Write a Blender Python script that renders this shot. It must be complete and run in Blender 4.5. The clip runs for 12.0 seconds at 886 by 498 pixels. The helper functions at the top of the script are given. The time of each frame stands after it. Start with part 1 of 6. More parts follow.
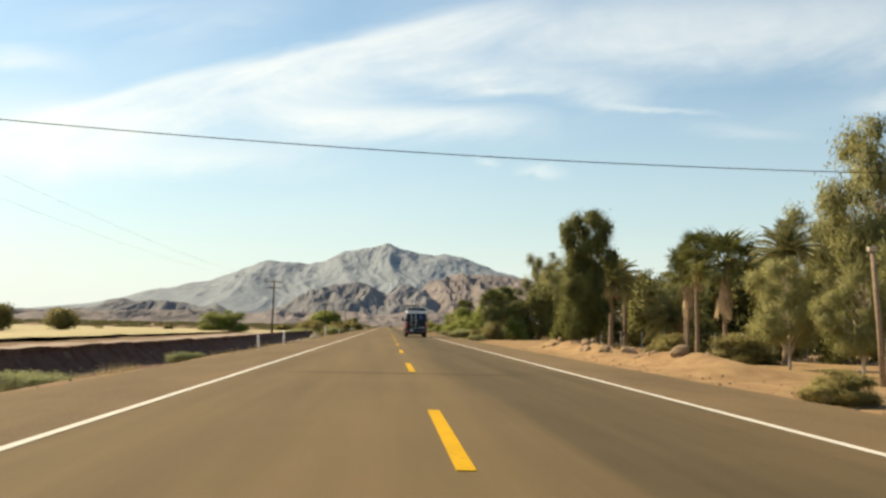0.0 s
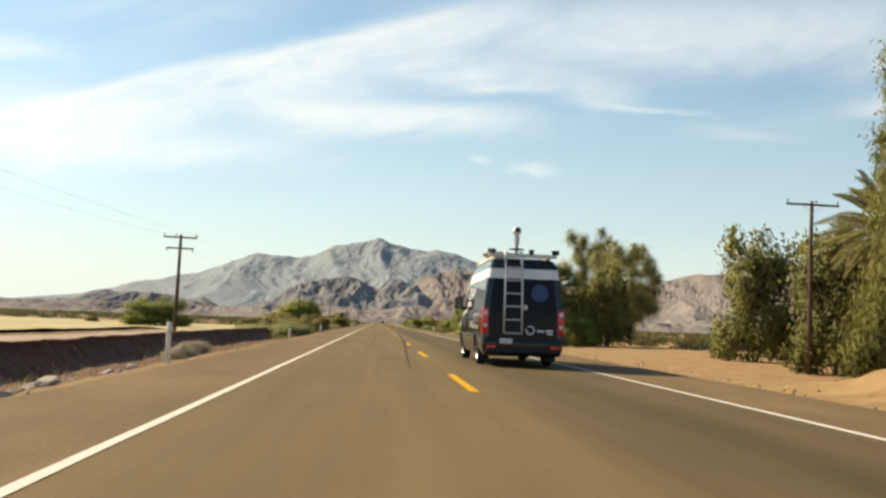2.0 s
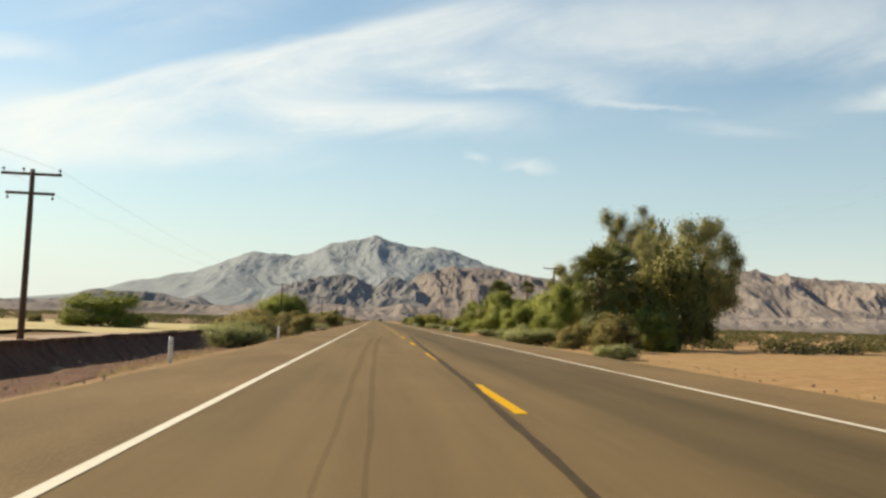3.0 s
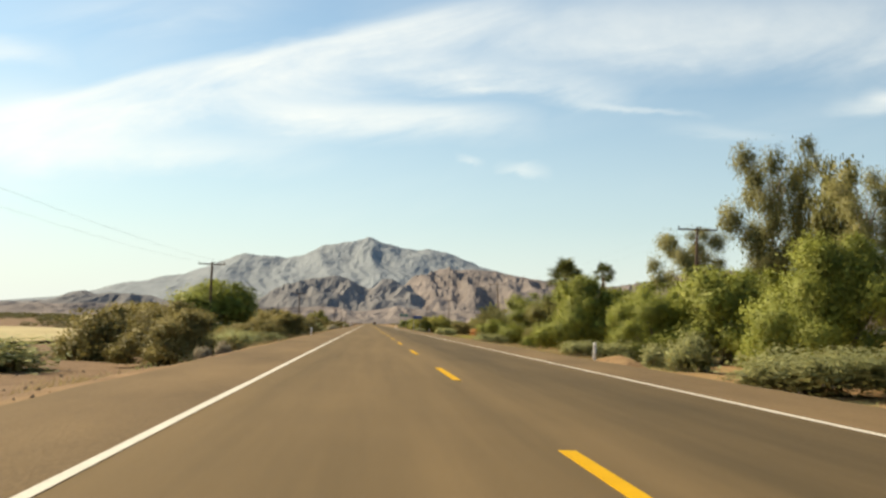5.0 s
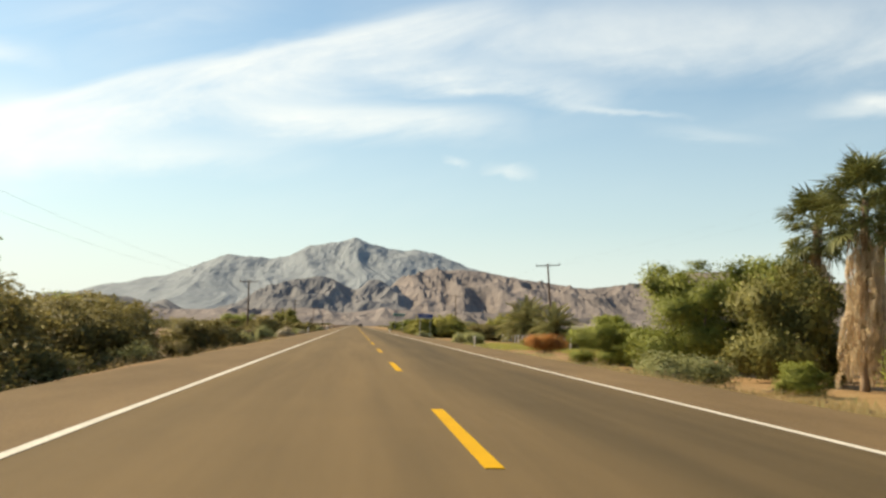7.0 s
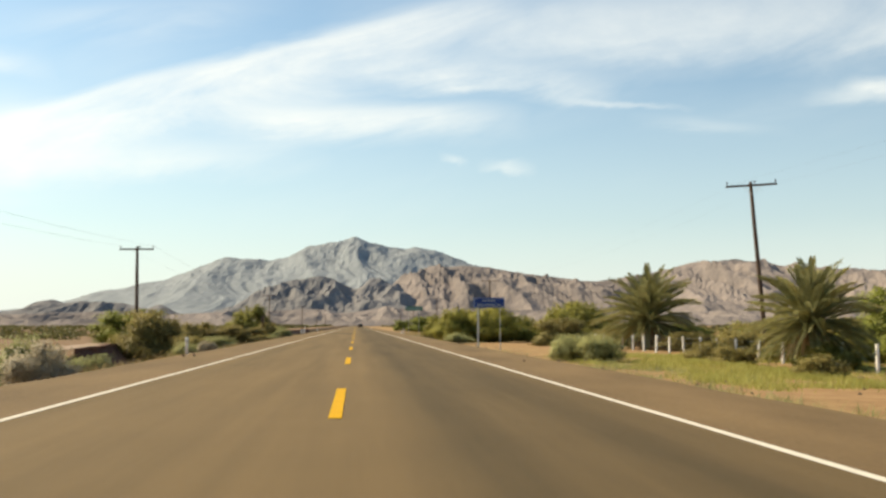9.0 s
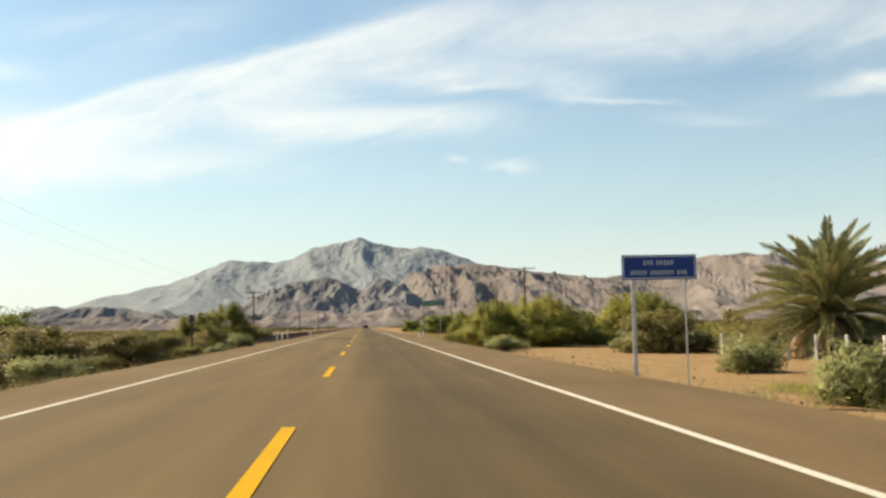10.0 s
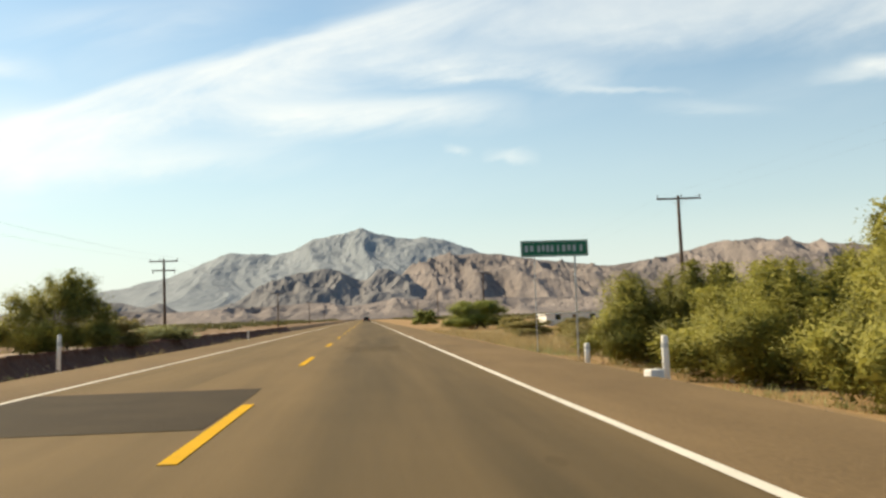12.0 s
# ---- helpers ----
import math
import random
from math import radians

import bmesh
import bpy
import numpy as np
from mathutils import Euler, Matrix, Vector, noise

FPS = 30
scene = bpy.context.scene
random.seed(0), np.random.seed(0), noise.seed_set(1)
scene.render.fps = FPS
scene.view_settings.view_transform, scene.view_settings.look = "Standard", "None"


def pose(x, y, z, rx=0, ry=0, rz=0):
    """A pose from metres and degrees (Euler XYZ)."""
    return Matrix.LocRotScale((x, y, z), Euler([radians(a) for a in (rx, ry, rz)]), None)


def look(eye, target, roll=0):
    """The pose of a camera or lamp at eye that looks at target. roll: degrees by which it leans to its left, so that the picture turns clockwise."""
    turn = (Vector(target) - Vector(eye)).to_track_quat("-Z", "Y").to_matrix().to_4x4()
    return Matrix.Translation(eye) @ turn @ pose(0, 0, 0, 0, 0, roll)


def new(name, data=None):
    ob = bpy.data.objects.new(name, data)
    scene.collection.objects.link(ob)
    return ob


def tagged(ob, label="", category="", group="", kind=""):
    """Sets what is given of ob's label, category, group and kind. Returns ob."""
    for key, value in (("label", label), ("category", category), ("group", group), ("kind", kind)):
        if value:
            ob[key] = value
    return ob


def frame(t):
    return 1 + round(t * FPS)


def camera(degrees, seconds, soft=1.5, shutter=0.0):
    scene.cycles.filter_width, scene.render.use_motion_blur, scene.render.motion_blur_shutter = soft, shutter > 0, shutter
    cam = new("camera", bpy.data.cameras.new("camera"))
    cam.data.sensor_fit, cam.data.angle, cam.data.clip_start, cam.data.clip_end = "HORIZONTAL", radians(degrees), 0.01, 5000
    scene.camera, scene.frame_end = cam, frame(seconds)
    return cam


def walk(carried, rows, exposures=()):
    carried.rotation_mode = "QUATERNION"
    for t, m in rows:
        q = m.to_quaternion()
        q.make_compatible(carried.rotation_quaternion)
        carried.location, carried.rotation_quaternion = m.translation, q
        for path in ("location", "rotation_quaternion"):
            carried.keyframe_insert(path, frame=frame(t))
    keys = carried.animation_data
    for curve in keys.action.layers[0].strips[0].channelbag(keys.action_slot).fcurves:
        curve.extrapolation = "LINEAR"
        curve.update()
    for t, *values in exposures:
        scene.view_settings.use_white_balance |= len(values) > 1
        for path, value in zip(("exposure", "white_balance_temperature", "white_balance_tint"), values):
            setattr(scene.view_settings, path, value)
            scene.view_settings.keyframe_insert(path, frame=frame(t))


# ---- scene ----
EXPOSURE = 0.74
cam = camera(47.08, 12.0, soft=2.7, shutter=0.03)
# the car's way: it overtakes in the left lane and comes back into the right one
walk(cam, [
    (0, pose(-0.602, 7.98, 0.98, 94.382, -1.131, -3.130)),
    (0.5, pose(-0.967, 24.43, 0.98, 94.421, -1.929, -3.321)),
    (1, pose(-1.220, 40.85, 0.98, 94.357, -2.252, -3.494)),
    (1.5, pose(-1.377, 57.82, 0.98, 94.340, -1.511, -3.627)),
    (2, pose(-1.510, 75.06, 0.98, 94.219, -2.036, -3.694)),
    (2.5, pose(-1.560, 92.29, 0.98, 94.203, -0.947, -3.651)),
    (3, pose(-1.671, 108.94, 0.98, 94.080, -1.628, -3.840)),
    (3.5, pose(-1.677, 125.95, 0.98, 94.537, -1.103, -3.996)),
    (3.7, pose(-1.754, 132.64, 0.98, 94.367, -1.588, -4.020)),
    (5.3, pose(-1.612, 187.97, 0.98, 94.269, -1.702, -4.301)),
    (5.5, pose(-1.573, 195.54, 0.98, 94.384, -1.795, -4.438)),
    (6, pose(-1.462, 212.74, 0.98, 94.370, -0.909, -4.533)),
    (6.5, pose(-1.326, 230.18, 0.98, 94.348, -1.850, -4.948)),
    (7, pose(-1.050, 247.86, 0.98, 94.386, -1.551, -4.977)),
    (7.2, pose(-1.022, 254.79, 0.98, 94.385, -1.776, -5.106)),
    (8.8, pose(0.079, 311.97, 0.98, 94.306, -0.195, -4.871)),
    (9, pose(0.183, 319.18, 0.98, 94.269, 0.088, -4.857)),
    (9.5, pose(0.437, 336.98, 0.98, 94.290, 0.231, -4.625)),
    (10, pose(0.695, 354.83, 0.98, 94.262, 1.110, -4.511)),
    (10.5, pose(0.865, 373.18, 0.98, 94.120, 0.898, -4.491)),
    (11, pose(0.989, 391.83, 0.98, 93.824, 0.833, -4.622)),
    (11.5, pose(1.167, 409.70, 0.98, 94.009, 1.009, -4.476)),
    (12, pose(1.371, 427.70, 0.98, 93.766, 1.841, -4.360)),
], exposures=[(t, EXPOSURE + d) for t, d in ((0.0, 0.0), (2.5, 0.0), (3.0, -0.14), (3.5, -0.36), (3.8, -0.36), (5.2, 0.0), (12.0, 0.0))])

# ---- world and sun ----
SUN_ELEVATION, SUN_AZIMUTH = radians(38), radians(-56)  # azimuth from straight ahead, clockwise
sun_way = Vector((math.sin(SUN_AZIMUTH) * math.cos(SUN_ELEVATION), math.cos(SUN_AZIMUTH) * math.cos(SUN_ELEVATION), math.sin(SUN_ELEVATION)))
sun = new("sun", bpy.data.lights.new("sun", "SUN"))
sun.data.energy, sun.data.angle, sun.data.color = 4.6, radians(0.6), (1.0, 0.83, 0.55)
sun.matrix_world = look(sun_way * 100, (0, 0, 0))


def link(tree, a, b):
    tree.links.new(a, b)


def node(tree, kind, **values):
    n = tree.nodes.new(kind)
    for key, value in values.items():
        n.inputs[key].default_value = value
    return n


def math_node(tree, op, a, b=0.0, clamp=False):
    n = tree.nodes.new("ShaderNodeMath")
    n.operation, n.use_clamp = op, clamp
    for i, s in enumerate((a, b)):
        if isinstance(s, (int, float)):
            n.inputs[i].default_value = s
        else:
            link(tree, s, n.inputs[i])
    return n.outputs[0]


def ramp(tree, source, stops):
    n = tree.nodes.new("ShaderNodeValToRGB")
    while len(n.color_ramp.elements) < len(stops):
        n.color_ramp.elements.new(0.5)
    for e, (p, c) in zip(n.color_ramp.elements, stops):
        e.position, e.color = p, (*c, 1) if len(c) == 3 else c
    link(tree, source, n.inputs[0])
    return n.outputs[0]


def mix_colour(tree, f, a, b, blend="MIX"):
    n = tree.nodes.new("ShaderNodeMix")
    n.data_type, n.blend_type = "RGBA", blend
    for s, i in ((f, 0), (a, 6), (b, 7)):
        if isinstance(s, (int, float)):
            n.inputs[i].default_value = s
        elif isinstance(s, tuple):
            n.inputs[i].default_value = (*s, 1)
        else:
            link(tree, s, n.inputs[i])
    return n.outputs[2]


def build_sky():
    """Hazy desert sky with thin high cloud drawn out in long rising veils."""
    world = bpy.data.worlds.new("sky")
    world.use_nodes = True
    scene.world = world
    tree = world.node_tree
    tree.nodes.clear()
    sky = tree.nodes.new("ShaderNodeTexSky")
    sky.sky_type, sky.sun_disc = "NISHITA", False
    sky.sun_elevation, sky.sun_rotation = SUN_ELEVATION, SUN_AZIMUTH
    sky.air_density, sky.dust_density, sky.ozone_density = 1.0, 1.2, 1.5
    way = tree.nodes.new("ShaderNodeTexCoord").outputs["Generated"]
    split = tree.nodes.new("ShaderNodeSeparateXYZ")
    link(tree, way, split.inputs[0])
    dx, dy, dz = split.outputs
    depth = math_node(tree, "MAXIMUM", math_node(tree, "ABSOLUTE", dy), 0.15)
    a, e = math_node(tree, "DIVIDE", dx, depth), math_node(tree, "DIVIDE", dz, depth)

    def noise_at(u, v, scale, detail, rough, twist=0.0):
        place = tree.nodes.new("ShaderNodeCombineXYZ")
        link(tree, u, place.inputs[0])
        link(tree, v, place.inputs[1])
        n = node(tree, "ShaderNodeTexNoise", Scale=scale, Detail=detail, Roughness=rough, Distortion=twist)
        link(tree, place.outputs[0], n.inputs["Vector"])
        return n.outputs[0]

    def times(u, k):
        return math_node(tree, "MULTIPLY", u, k)

    def plus(u, v):
        return math_node(tree, "ADD", u, v)

    # streaks drawn out along a rising line
    along = plus(times(a, 0.97), times(e, 0.24))
    across = plus(e, times(a, -0.24))
    streak = noise_at(times(along, 4.0), times(across, 13.0), 1.0, 9.0, 0.60, 0.5)
    soft = noise_at(times(along, 2.0), times(across, 6.0), 1.0, 4.0, 0.5, 0.4)
    fluff = noise_at(times(a, 26.0), times(e, 40.0), 1.0, 6.0, 0.62)
    wisps = ramp(tree, streak, [(0.36, (0, 0, 0)), (0.64, (1, 1, 1))])
    # edges are drawn out unevenly
    wa = plus(a, plus(times(math_node(tree, "SUBTRACT", soft, 0.5), 0.10), times(math_node(tree, "SUBTRACT", fluff, 0.5), 0.012)))
    we = plus(e, plus(times(math_node(tree, "SUBTRACT", streak, 0.5), 0.045), times(math_node(tree, "SUBTRACT", fluff, 0.5), 0.008)))

    def veil(a0, e0, a1, e1, over, under, strength, ends=0.25, grain=0.55):
        """One long streak from (a0, e0) to (a1, e1), soft by over above its line and by under below it."""
        far = math.hypot(a1 - a0, e1 - e0)
        ux, uy = (a1 - a0) / far, (e1 - e0) / far
        ra, re = plus(wa, -a0), plus(we, -e0)
        t = times(plus(times(ra, ux), times(re, uy)), 1 / far)
        v = plus(times(re, ux), times(ra, -uy))
        up, down = times(v, 1 / over), times(v, -1 / under)
        off = math_node(tree, "MAXIMUM", up, down)
        body = ramp(tree, off, [(0.0, (1, 1, 1)), (0.35, (0.78, 0.78, 0.78)), (0.7, (0.25, 0.25, 0.25)), (1.0, (0, 0, 0))])
        first = math_node(tree, "DIVIDE", plus(t, ends * 0.4), ends, True)
        last = math_node(tree, "DIVIDE", math_node(tree, "SUBTRACT", 1 + ends * 0.4, t), ends, True)
        m = math_node(tree, "MULTIPLY", body, math_node(tree, "MULTIPLY", first, last))
        return times(math_node(tree, "MULTIPLY", m, plus(times(wisps, grain), 1 - grain)), strength)

    mask = times(math_node(tree, "MULTIPLY", ramp(tree, soft, [(0.45, (0, 0, 0)), (0.8, (0.4, 0.4, 0.4))]), wisps), 0.7)
    ahead = math_node(tree, "GREATER_THAN", dy, 0.0)
    for row in CLOUDS:
        mask = math_node(tree, "SUBTRACT", 1.0, math_node(tree, "MULTIPLY", math_node(tree, "SUBTRACT", 1.0, mask, True), math_node(tree, "SUBTRACT", 1.0, math_node(tree, "MULTIPLY", veil(*row), ahead), True)))
    mask = math_node(tree, "MULTIPLY", mask, plus(times(fluff, 0.5), 0.76), True)
    # haze lies on the horizon
    haze = ramp(tree, dz, [(0.0, (0.85, 0.85, 0.85)), (0.10, (0.38, 0.38, 0.38)), (0.24, (0.12, 0.12, 0.12)), (0.34, (0.04, 0.04, 0.04)), (0.5, (0, 0, 0))])
    tint = mix_colour(tree, 1.0, sky.outputs[0], SKY_TINT, "MULTIPLY")
    hazy = mix_colour(tree, haze, tint, HAZE)
    colour = mix_colour(tree, mask, hazy, CLOUD)
    back = node(tree, "ShaderNodeBackground", Strength=SKY_STRENGTH)
    out = tree.nodes.new("ShaderNodeOutputWorld")
    link(tree, colour, back.inputs[0])
    link(tree, back.outputs[0], out.inputs[0])


# thin clouds: from, to (sideways and up, as slopes), softness above and below, strength, ends, grain
CLOUDS = [
    (-0.40, 0.182, 0.12, 0.322, 0.016, 0.050, 0.88, 0.20, 0.62),
    (-0.36, 0.165, 0.05, 0.262, 0.040, 0.040, 0.55, 0.30, 0.85),
    (-0.14, 0.203, 0.14, 0.208, 0.022, 0.034, 0.85, 0.35, 0.62),
    (-0.42, 0.150, -0.08, 0.166, 0.028, 0.026, 0.62, 0.45, 0.55),
    (-0.55, 0.180, -0.27, 0.185, 0.06, 0.07, 0.60, 0.40, 0.55),
    (0.04, 0.280, 0.70, 0.320, 0.10, 0.050, 0.55, 0.30, 0.45),
    (0.02, 0.255, 0.24, 0.238, 0.030, 0.022, 0.72, 0.35, 0.70),
    (0.20, 0.228, 0.32, 0.221, 0.006, 0.006, 0.38, 0.6, 0.55),
    (0.30, 0.205, 0.42, 0.198, 0.013, 0.011, 0.26, 0.6, 0.70),
    (0.49, 0.236, 0.62, 0.244, 0.016, 0.014, 0.45, 0.5, 0.70),
    (0.52, 0.252, 0.62, 0.250, 0.011, 0.011, 0.60, 0.4, 0.45),
    (0.130, 0.154, 0.166, 0.151, 0.011, 0.006, 0.55, 0.8, 0.35),
    (0.086, 0.163, 0.106, 0.161, 0.006, 0.004, 0.40, 0.8, 0.35),
    (-0.42, 0.252, -0.31, 0.250, 0.018, 0.016, 0.55, 0.6, 0.35),
    (-0.34, 0.290, -0.10, 0.310, 0.030, 0.025, 0.25, 0.5, 0.70),
]
SKY_STRENGTH = 0.0765
SKY_TINT = (0.87, 1.05, 1.03)
HAZE, CLOUD = (7.5, 7.95, 7.4), (8.7, 8.7, 7.9)
build_sky()

# ---- materials ----
def material(name, dark, light, scale=3.0, rough=0.9, bump=0.0, metal=0.0, fine=None, island=False, stretch=None, detail=6.0, bump_size=0.02, random_object=0.0, spec=0.3):
    """Two colours mixed by coarse and fine grain in metres, with a little relief."""
    m = bpy.data.materials.new(name)
    m.use_nodes = True
    tree = m.node_tree
    shader = tree.nodes["Principled BSDF"]
    where = tree.nodes.new("ShaderNodeNewGeometry").outputs["Position"]
    if stretch:
        s = tree.nodes.new("ShaderNodeVectorMath")
        s.operation = "MULTIPLY"
        s.inputs[1].default_value = stretch
        link(tree, where, s.inputs[0])
        where = s.outputs[0]
    coarse = node(tree, "ShaderNodeTexNoise", Scale=scale, Detail=detail, Roughness=0.6)
    grain = node(tree, "ShaderNodeTexNoise", Scale=fine or scale * 14, Detail=4.0, Roughness=0.65)
    for n in (coarse, grain):
        link(tree, where, n.inputs["Vector"])
    f = math_node(tree, "ADD", math_node(tree, "MULTIPLY", coarse.outputs[0], 0.6), math_node(tree, "MULTIPLY", grain.outputs[0], 0.4))
    f = ramp(tree, f, [(0.34, (0, 0, 0)), (0.66, (1, 1, 1))])
    if island:
        r = tree.nodes.new("ShaderNodeNewGeometry").outputs["Random Per Island"]
        f = math_node(tree, "ADD", math_node(tree, "MULTIPLY", f, 0.78), math_node(tree, "MULTIPLY", r, 0.22))
    if random_object:
        r = tree.nodes.new("ShaderNodeObjectInfo").outputs["Random"]
        f = math_node(tree, "ADD", f, math_node(tree, "MULTIPLY", math_node(tree, "SUBTRACT", r, 0.5), random_object), True)
    colour = mix_colour(tree, f, dark, light)
    link(tree, colour, shader.inputs["Base Color"])
    shader.inputs["Roughness"].default_value, shader.inputs["Metallic"].default_value = rough, metal
    shader.inputs["Specular IOR Level"].default_value = spec
    if bump:
        b = node(tree, "ShaderNodeBump", Strength=bump, Distance=bump_size)
        link(tree, grain.outputs[0], b.inputs["Height"])
        link(tree, b.outputs[0], shader.inputs["Normal"])
    return m


def leaf_material(name, dark, light, through_light=0.30, rough=0.6, apart=0.35):
    m = material(name, dark, light, scale=0.9, rough=rough, island=True, fine=6.0, random_object=apart, spec=0.2)
    tree = m.node_tree
    shader, out = tree.nodes["Principled BSDF"], tree.nodes["Material Output"]
    glow = tree.nodes.new("ShaderNodeBsdfTranslucent")
    link(tree, shader.inputs["Base Color"].links[0].from_socket, glow.inputs[0])
    both = node(tree, "ShaderNodeMixShader", Fac=through_light)
    link(tree, shader.outputs[0], both.inputs[1])
    link(tree, glow.outputs[0], both.inputs[2])
    link(tree, both.outputs[0], out.inputs[0])
    return m


def asphalt_material():
    """Sun-bleached, dusty asphalt: fine stone, long streaks of traffic, the right lane newer and darker."""
    m = bpy.data.materials.new("asphalt")
    m.use_nodes = True
    tree = m.node_tree
    shader = tree.nodes["Principled BSDF"]
    where = tree.nodes.new("ShaderNodeNewGeometry").outputs["Position"]
    split = tree.nodes.new("ShaderNodeSeparateXYZ")
    link(tree, where, split.inputs[0])
    s = tree.nodes.new("ShaderNodeVectorMath")
    s.operation = "MULTIPLY"
    s.inputs[1].default_value = (1.0, 0.035, 1.0)
    link(tree, where, s.inputs[0])
    streak = node(tree, "ShaderNodeTexNoise", Scale=1.3, Detail=5.0, Roughness=0.6)
    link(tree, s.outputs[0], streak.inputs["Vector"])
    blotch = node(tree, "ShaderNodeTexNoise", Scale=0.35, Detail=6.0, Roughness=0.6)
    stone = node(tree, "ShaderNodeTexNoise", Scale=55.0, Detail=3.0, Roughness=0.7)
    for n in (blotch, stone):
        link(tree, where, n.inputs["Vector"])
    lane = ramp(tree, math_node(tree, "MULTIPLY", math_node(tree, "ADD", split.outputs[0], 6.0), 1 / 12), [(0.0, (0.75, 0.75, 0.75)), (0.2, (0.7, 0.7, 0.7)), (0.21, (0.68, 0.68, 0.68)), (0.52, (0.74, 0.74, 0.74)), (0.60, (0.17, 0.17, 0.17)), (0.71, (0.20, 0.20, 0.20)), (0.77, (0.38, 0.38, 0.38)), (1.0, (0.6, 0.6, 0.6))])
    f = math_node(tree, "ADD", math_node(tree, "MULTIPLY", streak.outputs[0], 0.75), math_node(tree, "MULTIPLY", blotch.outputs[0], 0.2))
    f = math_node(tree, "ADD", f, math_node(tree, "MULTIPLY", math_node(tree, "SUBTRACT", stone.outputs[0], 0.5), 0.5))
    f = math_node(tree, "SUBTRACT", math_node(tree, "ADD", f, math_node(tree, "MULTIPLY", lane, 0.55)), 0.15, True)
    colour = ramp(tree, f, [(0.25, ASPHALT_DARK), (0.85, ASPHALT_LIGHT)])
    link(tree, colour, shader.inputs["Base Color"])
    shader.inputs["Roughness"].default_value = 0.9
    shader.inputs["Specular IOR Level"].default_value = 0.15
    b = node(tree, "ShaderNodeBump", Strength=0.5, Distance=0.01)
    link(tree, stone.outputs[0], b.inputs["Height"])
    link(tree, b.outputs[0], shader.inputs["Normal"])
    return m


def paint_material(name, colour, under, worn):
    """Road paint, rubbed away in flakes down to the asphalt."""
    m = material(name, tuple(c * 0.82 for c in colour), colour, scale=1.2, rough=0.8, fine=30.0, spec=0.1)
    tree = m.node_tree
    shader = tree.nodes["Principled BSDF"]
    where = tree.nodes.new("ShaderNodeNewGeometry").outputs["Position"]
    flake = node(tree, "ShaderNodeTexNoise", Scale=9.0, Detail=8.0, Roughness=0.75)
    patch = node(tree, "ShaderNodeTexNoise", Scale=0.12, Detail=2.0)
    link(tree, where, flake.inputs["Vector"])
    link(tree, where, patch.inputs["Vector"])
    f = math_node(tree, "ADD", math_node(tree, "MULTIPLY", flake.outputs[0], 0.6), math_node(tree, "MULTIPLY", patch.outputs[0], 0.4))
    f = ramp(tree, f, [(worn - 0.05, (0, 0, 0)), (worn + 0.06, (1, 1, 1))])
    link(tree, mix_colour(tree, f, shader.inputs["Base Color"].links[0].from_socket, under), shader.inputs["Base Color"])
    return m


def ground_material():
    """Pale sandy soil with drier and browner stretches and small stones; brown clay on the farmed side of the road."""
    m = bpy.data.materials.new("sandy_soil")
    m.use_nodes = True
    tree = m.node_tree
    shader = tree.nodes["Principled BSDF"]
    where = tree.nodes.new("ShaderNodeNewGeometry").outputs["Position"]
    big = node(tree, "ShaderNodeTexNoise", Scale=0.05, Detail=6.0, Roughness=0.6)
    mid = node(tree, "ShaderNodeTexNoise", Scale=0.8, Detail=7.0, Roughness=0.65)
    stone = node(tree, "ShaderNodeTexNoise", Scale=17.0, Detail=4.0, Roughness=0.7)
    for n in (big, mid, stone):
        link(tree, where, n.inputs["Vector"])
    f = math_node(tree, "ADD", math_node(tree, "MULTIPLY", mid.outputs[0], 0.55), math_node(tree, "MULTIPLY", stone.outputs[0], 0.45))
    soil = ramp(tree, f, [(0.3, (0.17, 0.095, 0.042)), (0.5, (0.30, 0.185, 0.090)), (0.68, (0.45, 0.295, 0.15))])
    scrubby = ramp(tree, f, [(0.3, (0.190, 0.122, 0.054)), (0.6, (0.350, 0.232, 0.110))])
    split = tree.nodes.new("ShaderNodeSeparateXYZ")
    link(tree, where, split.inputs[0])
    clay = ramp(tree, f, [(0.3, (0.110, 0.066, 0.037)), (0.6, (0.230, 0.152, 0.088))])
    farmed = math_node(tree, "MULTIPLY", math_node(tree, "SUBTRACT", -5.2, split.outputs[0]), 0.8, True)
    sandy = mix_colour(tree, ramp(tree, big.outputs[0], [(0.42, (0, 0, 0)), (0.6, (1, 1, 1))]), soil, scrubby)
    link(tree, mix_colour(tree, farmed, sandy, clay), shader.inputs["Base Color"])
    shader.inputs["Roughness"].default_value = 0.95
    shader.inputs["Specular IOR Level"].default_value = 0.1
    b = node(tree, "ShaderNodeBump", Strength=0.8, Distance=0.05)
    link(tree, f, b.inputs["Height"])
    link(tree, b.outputs[0], shader.inputs["Normal"])
    return m


ASPHALT_DARK, ASPHALT_LIGHT = (0.060, 0.0435, 0.0200), (0.164, 0.110, 0.0495)
ASPHALT = asphalt_material()
SHOULDER = material("dusty_shoulder_asphalt", (0.110, 0.074, 0.036), (0.205, 0.136, 0.066), scale=0.5, fine=40.0, rough=0.9, bump=0.5, stretch=(1, 0.25, 1), spec=0.12)
SKID = material("faint_rubber_mark", (0.048, 0.034, 0.016), (0.07, 0.05, 0.023), scale=0.9, fine=40.0, rough=0.9, spec=0.1)
skid_tree = SKID.node_tree
flecks = node(skid_tree, "ShaderNodeTexNoise", Scale=3.0, Detail=8.0, Roughness=0.8)
link(skid_tree, skid_tree.nodes.new("ShaderNodeNewGeometry").outputs["Position"], flecks.inputs["Vector"])
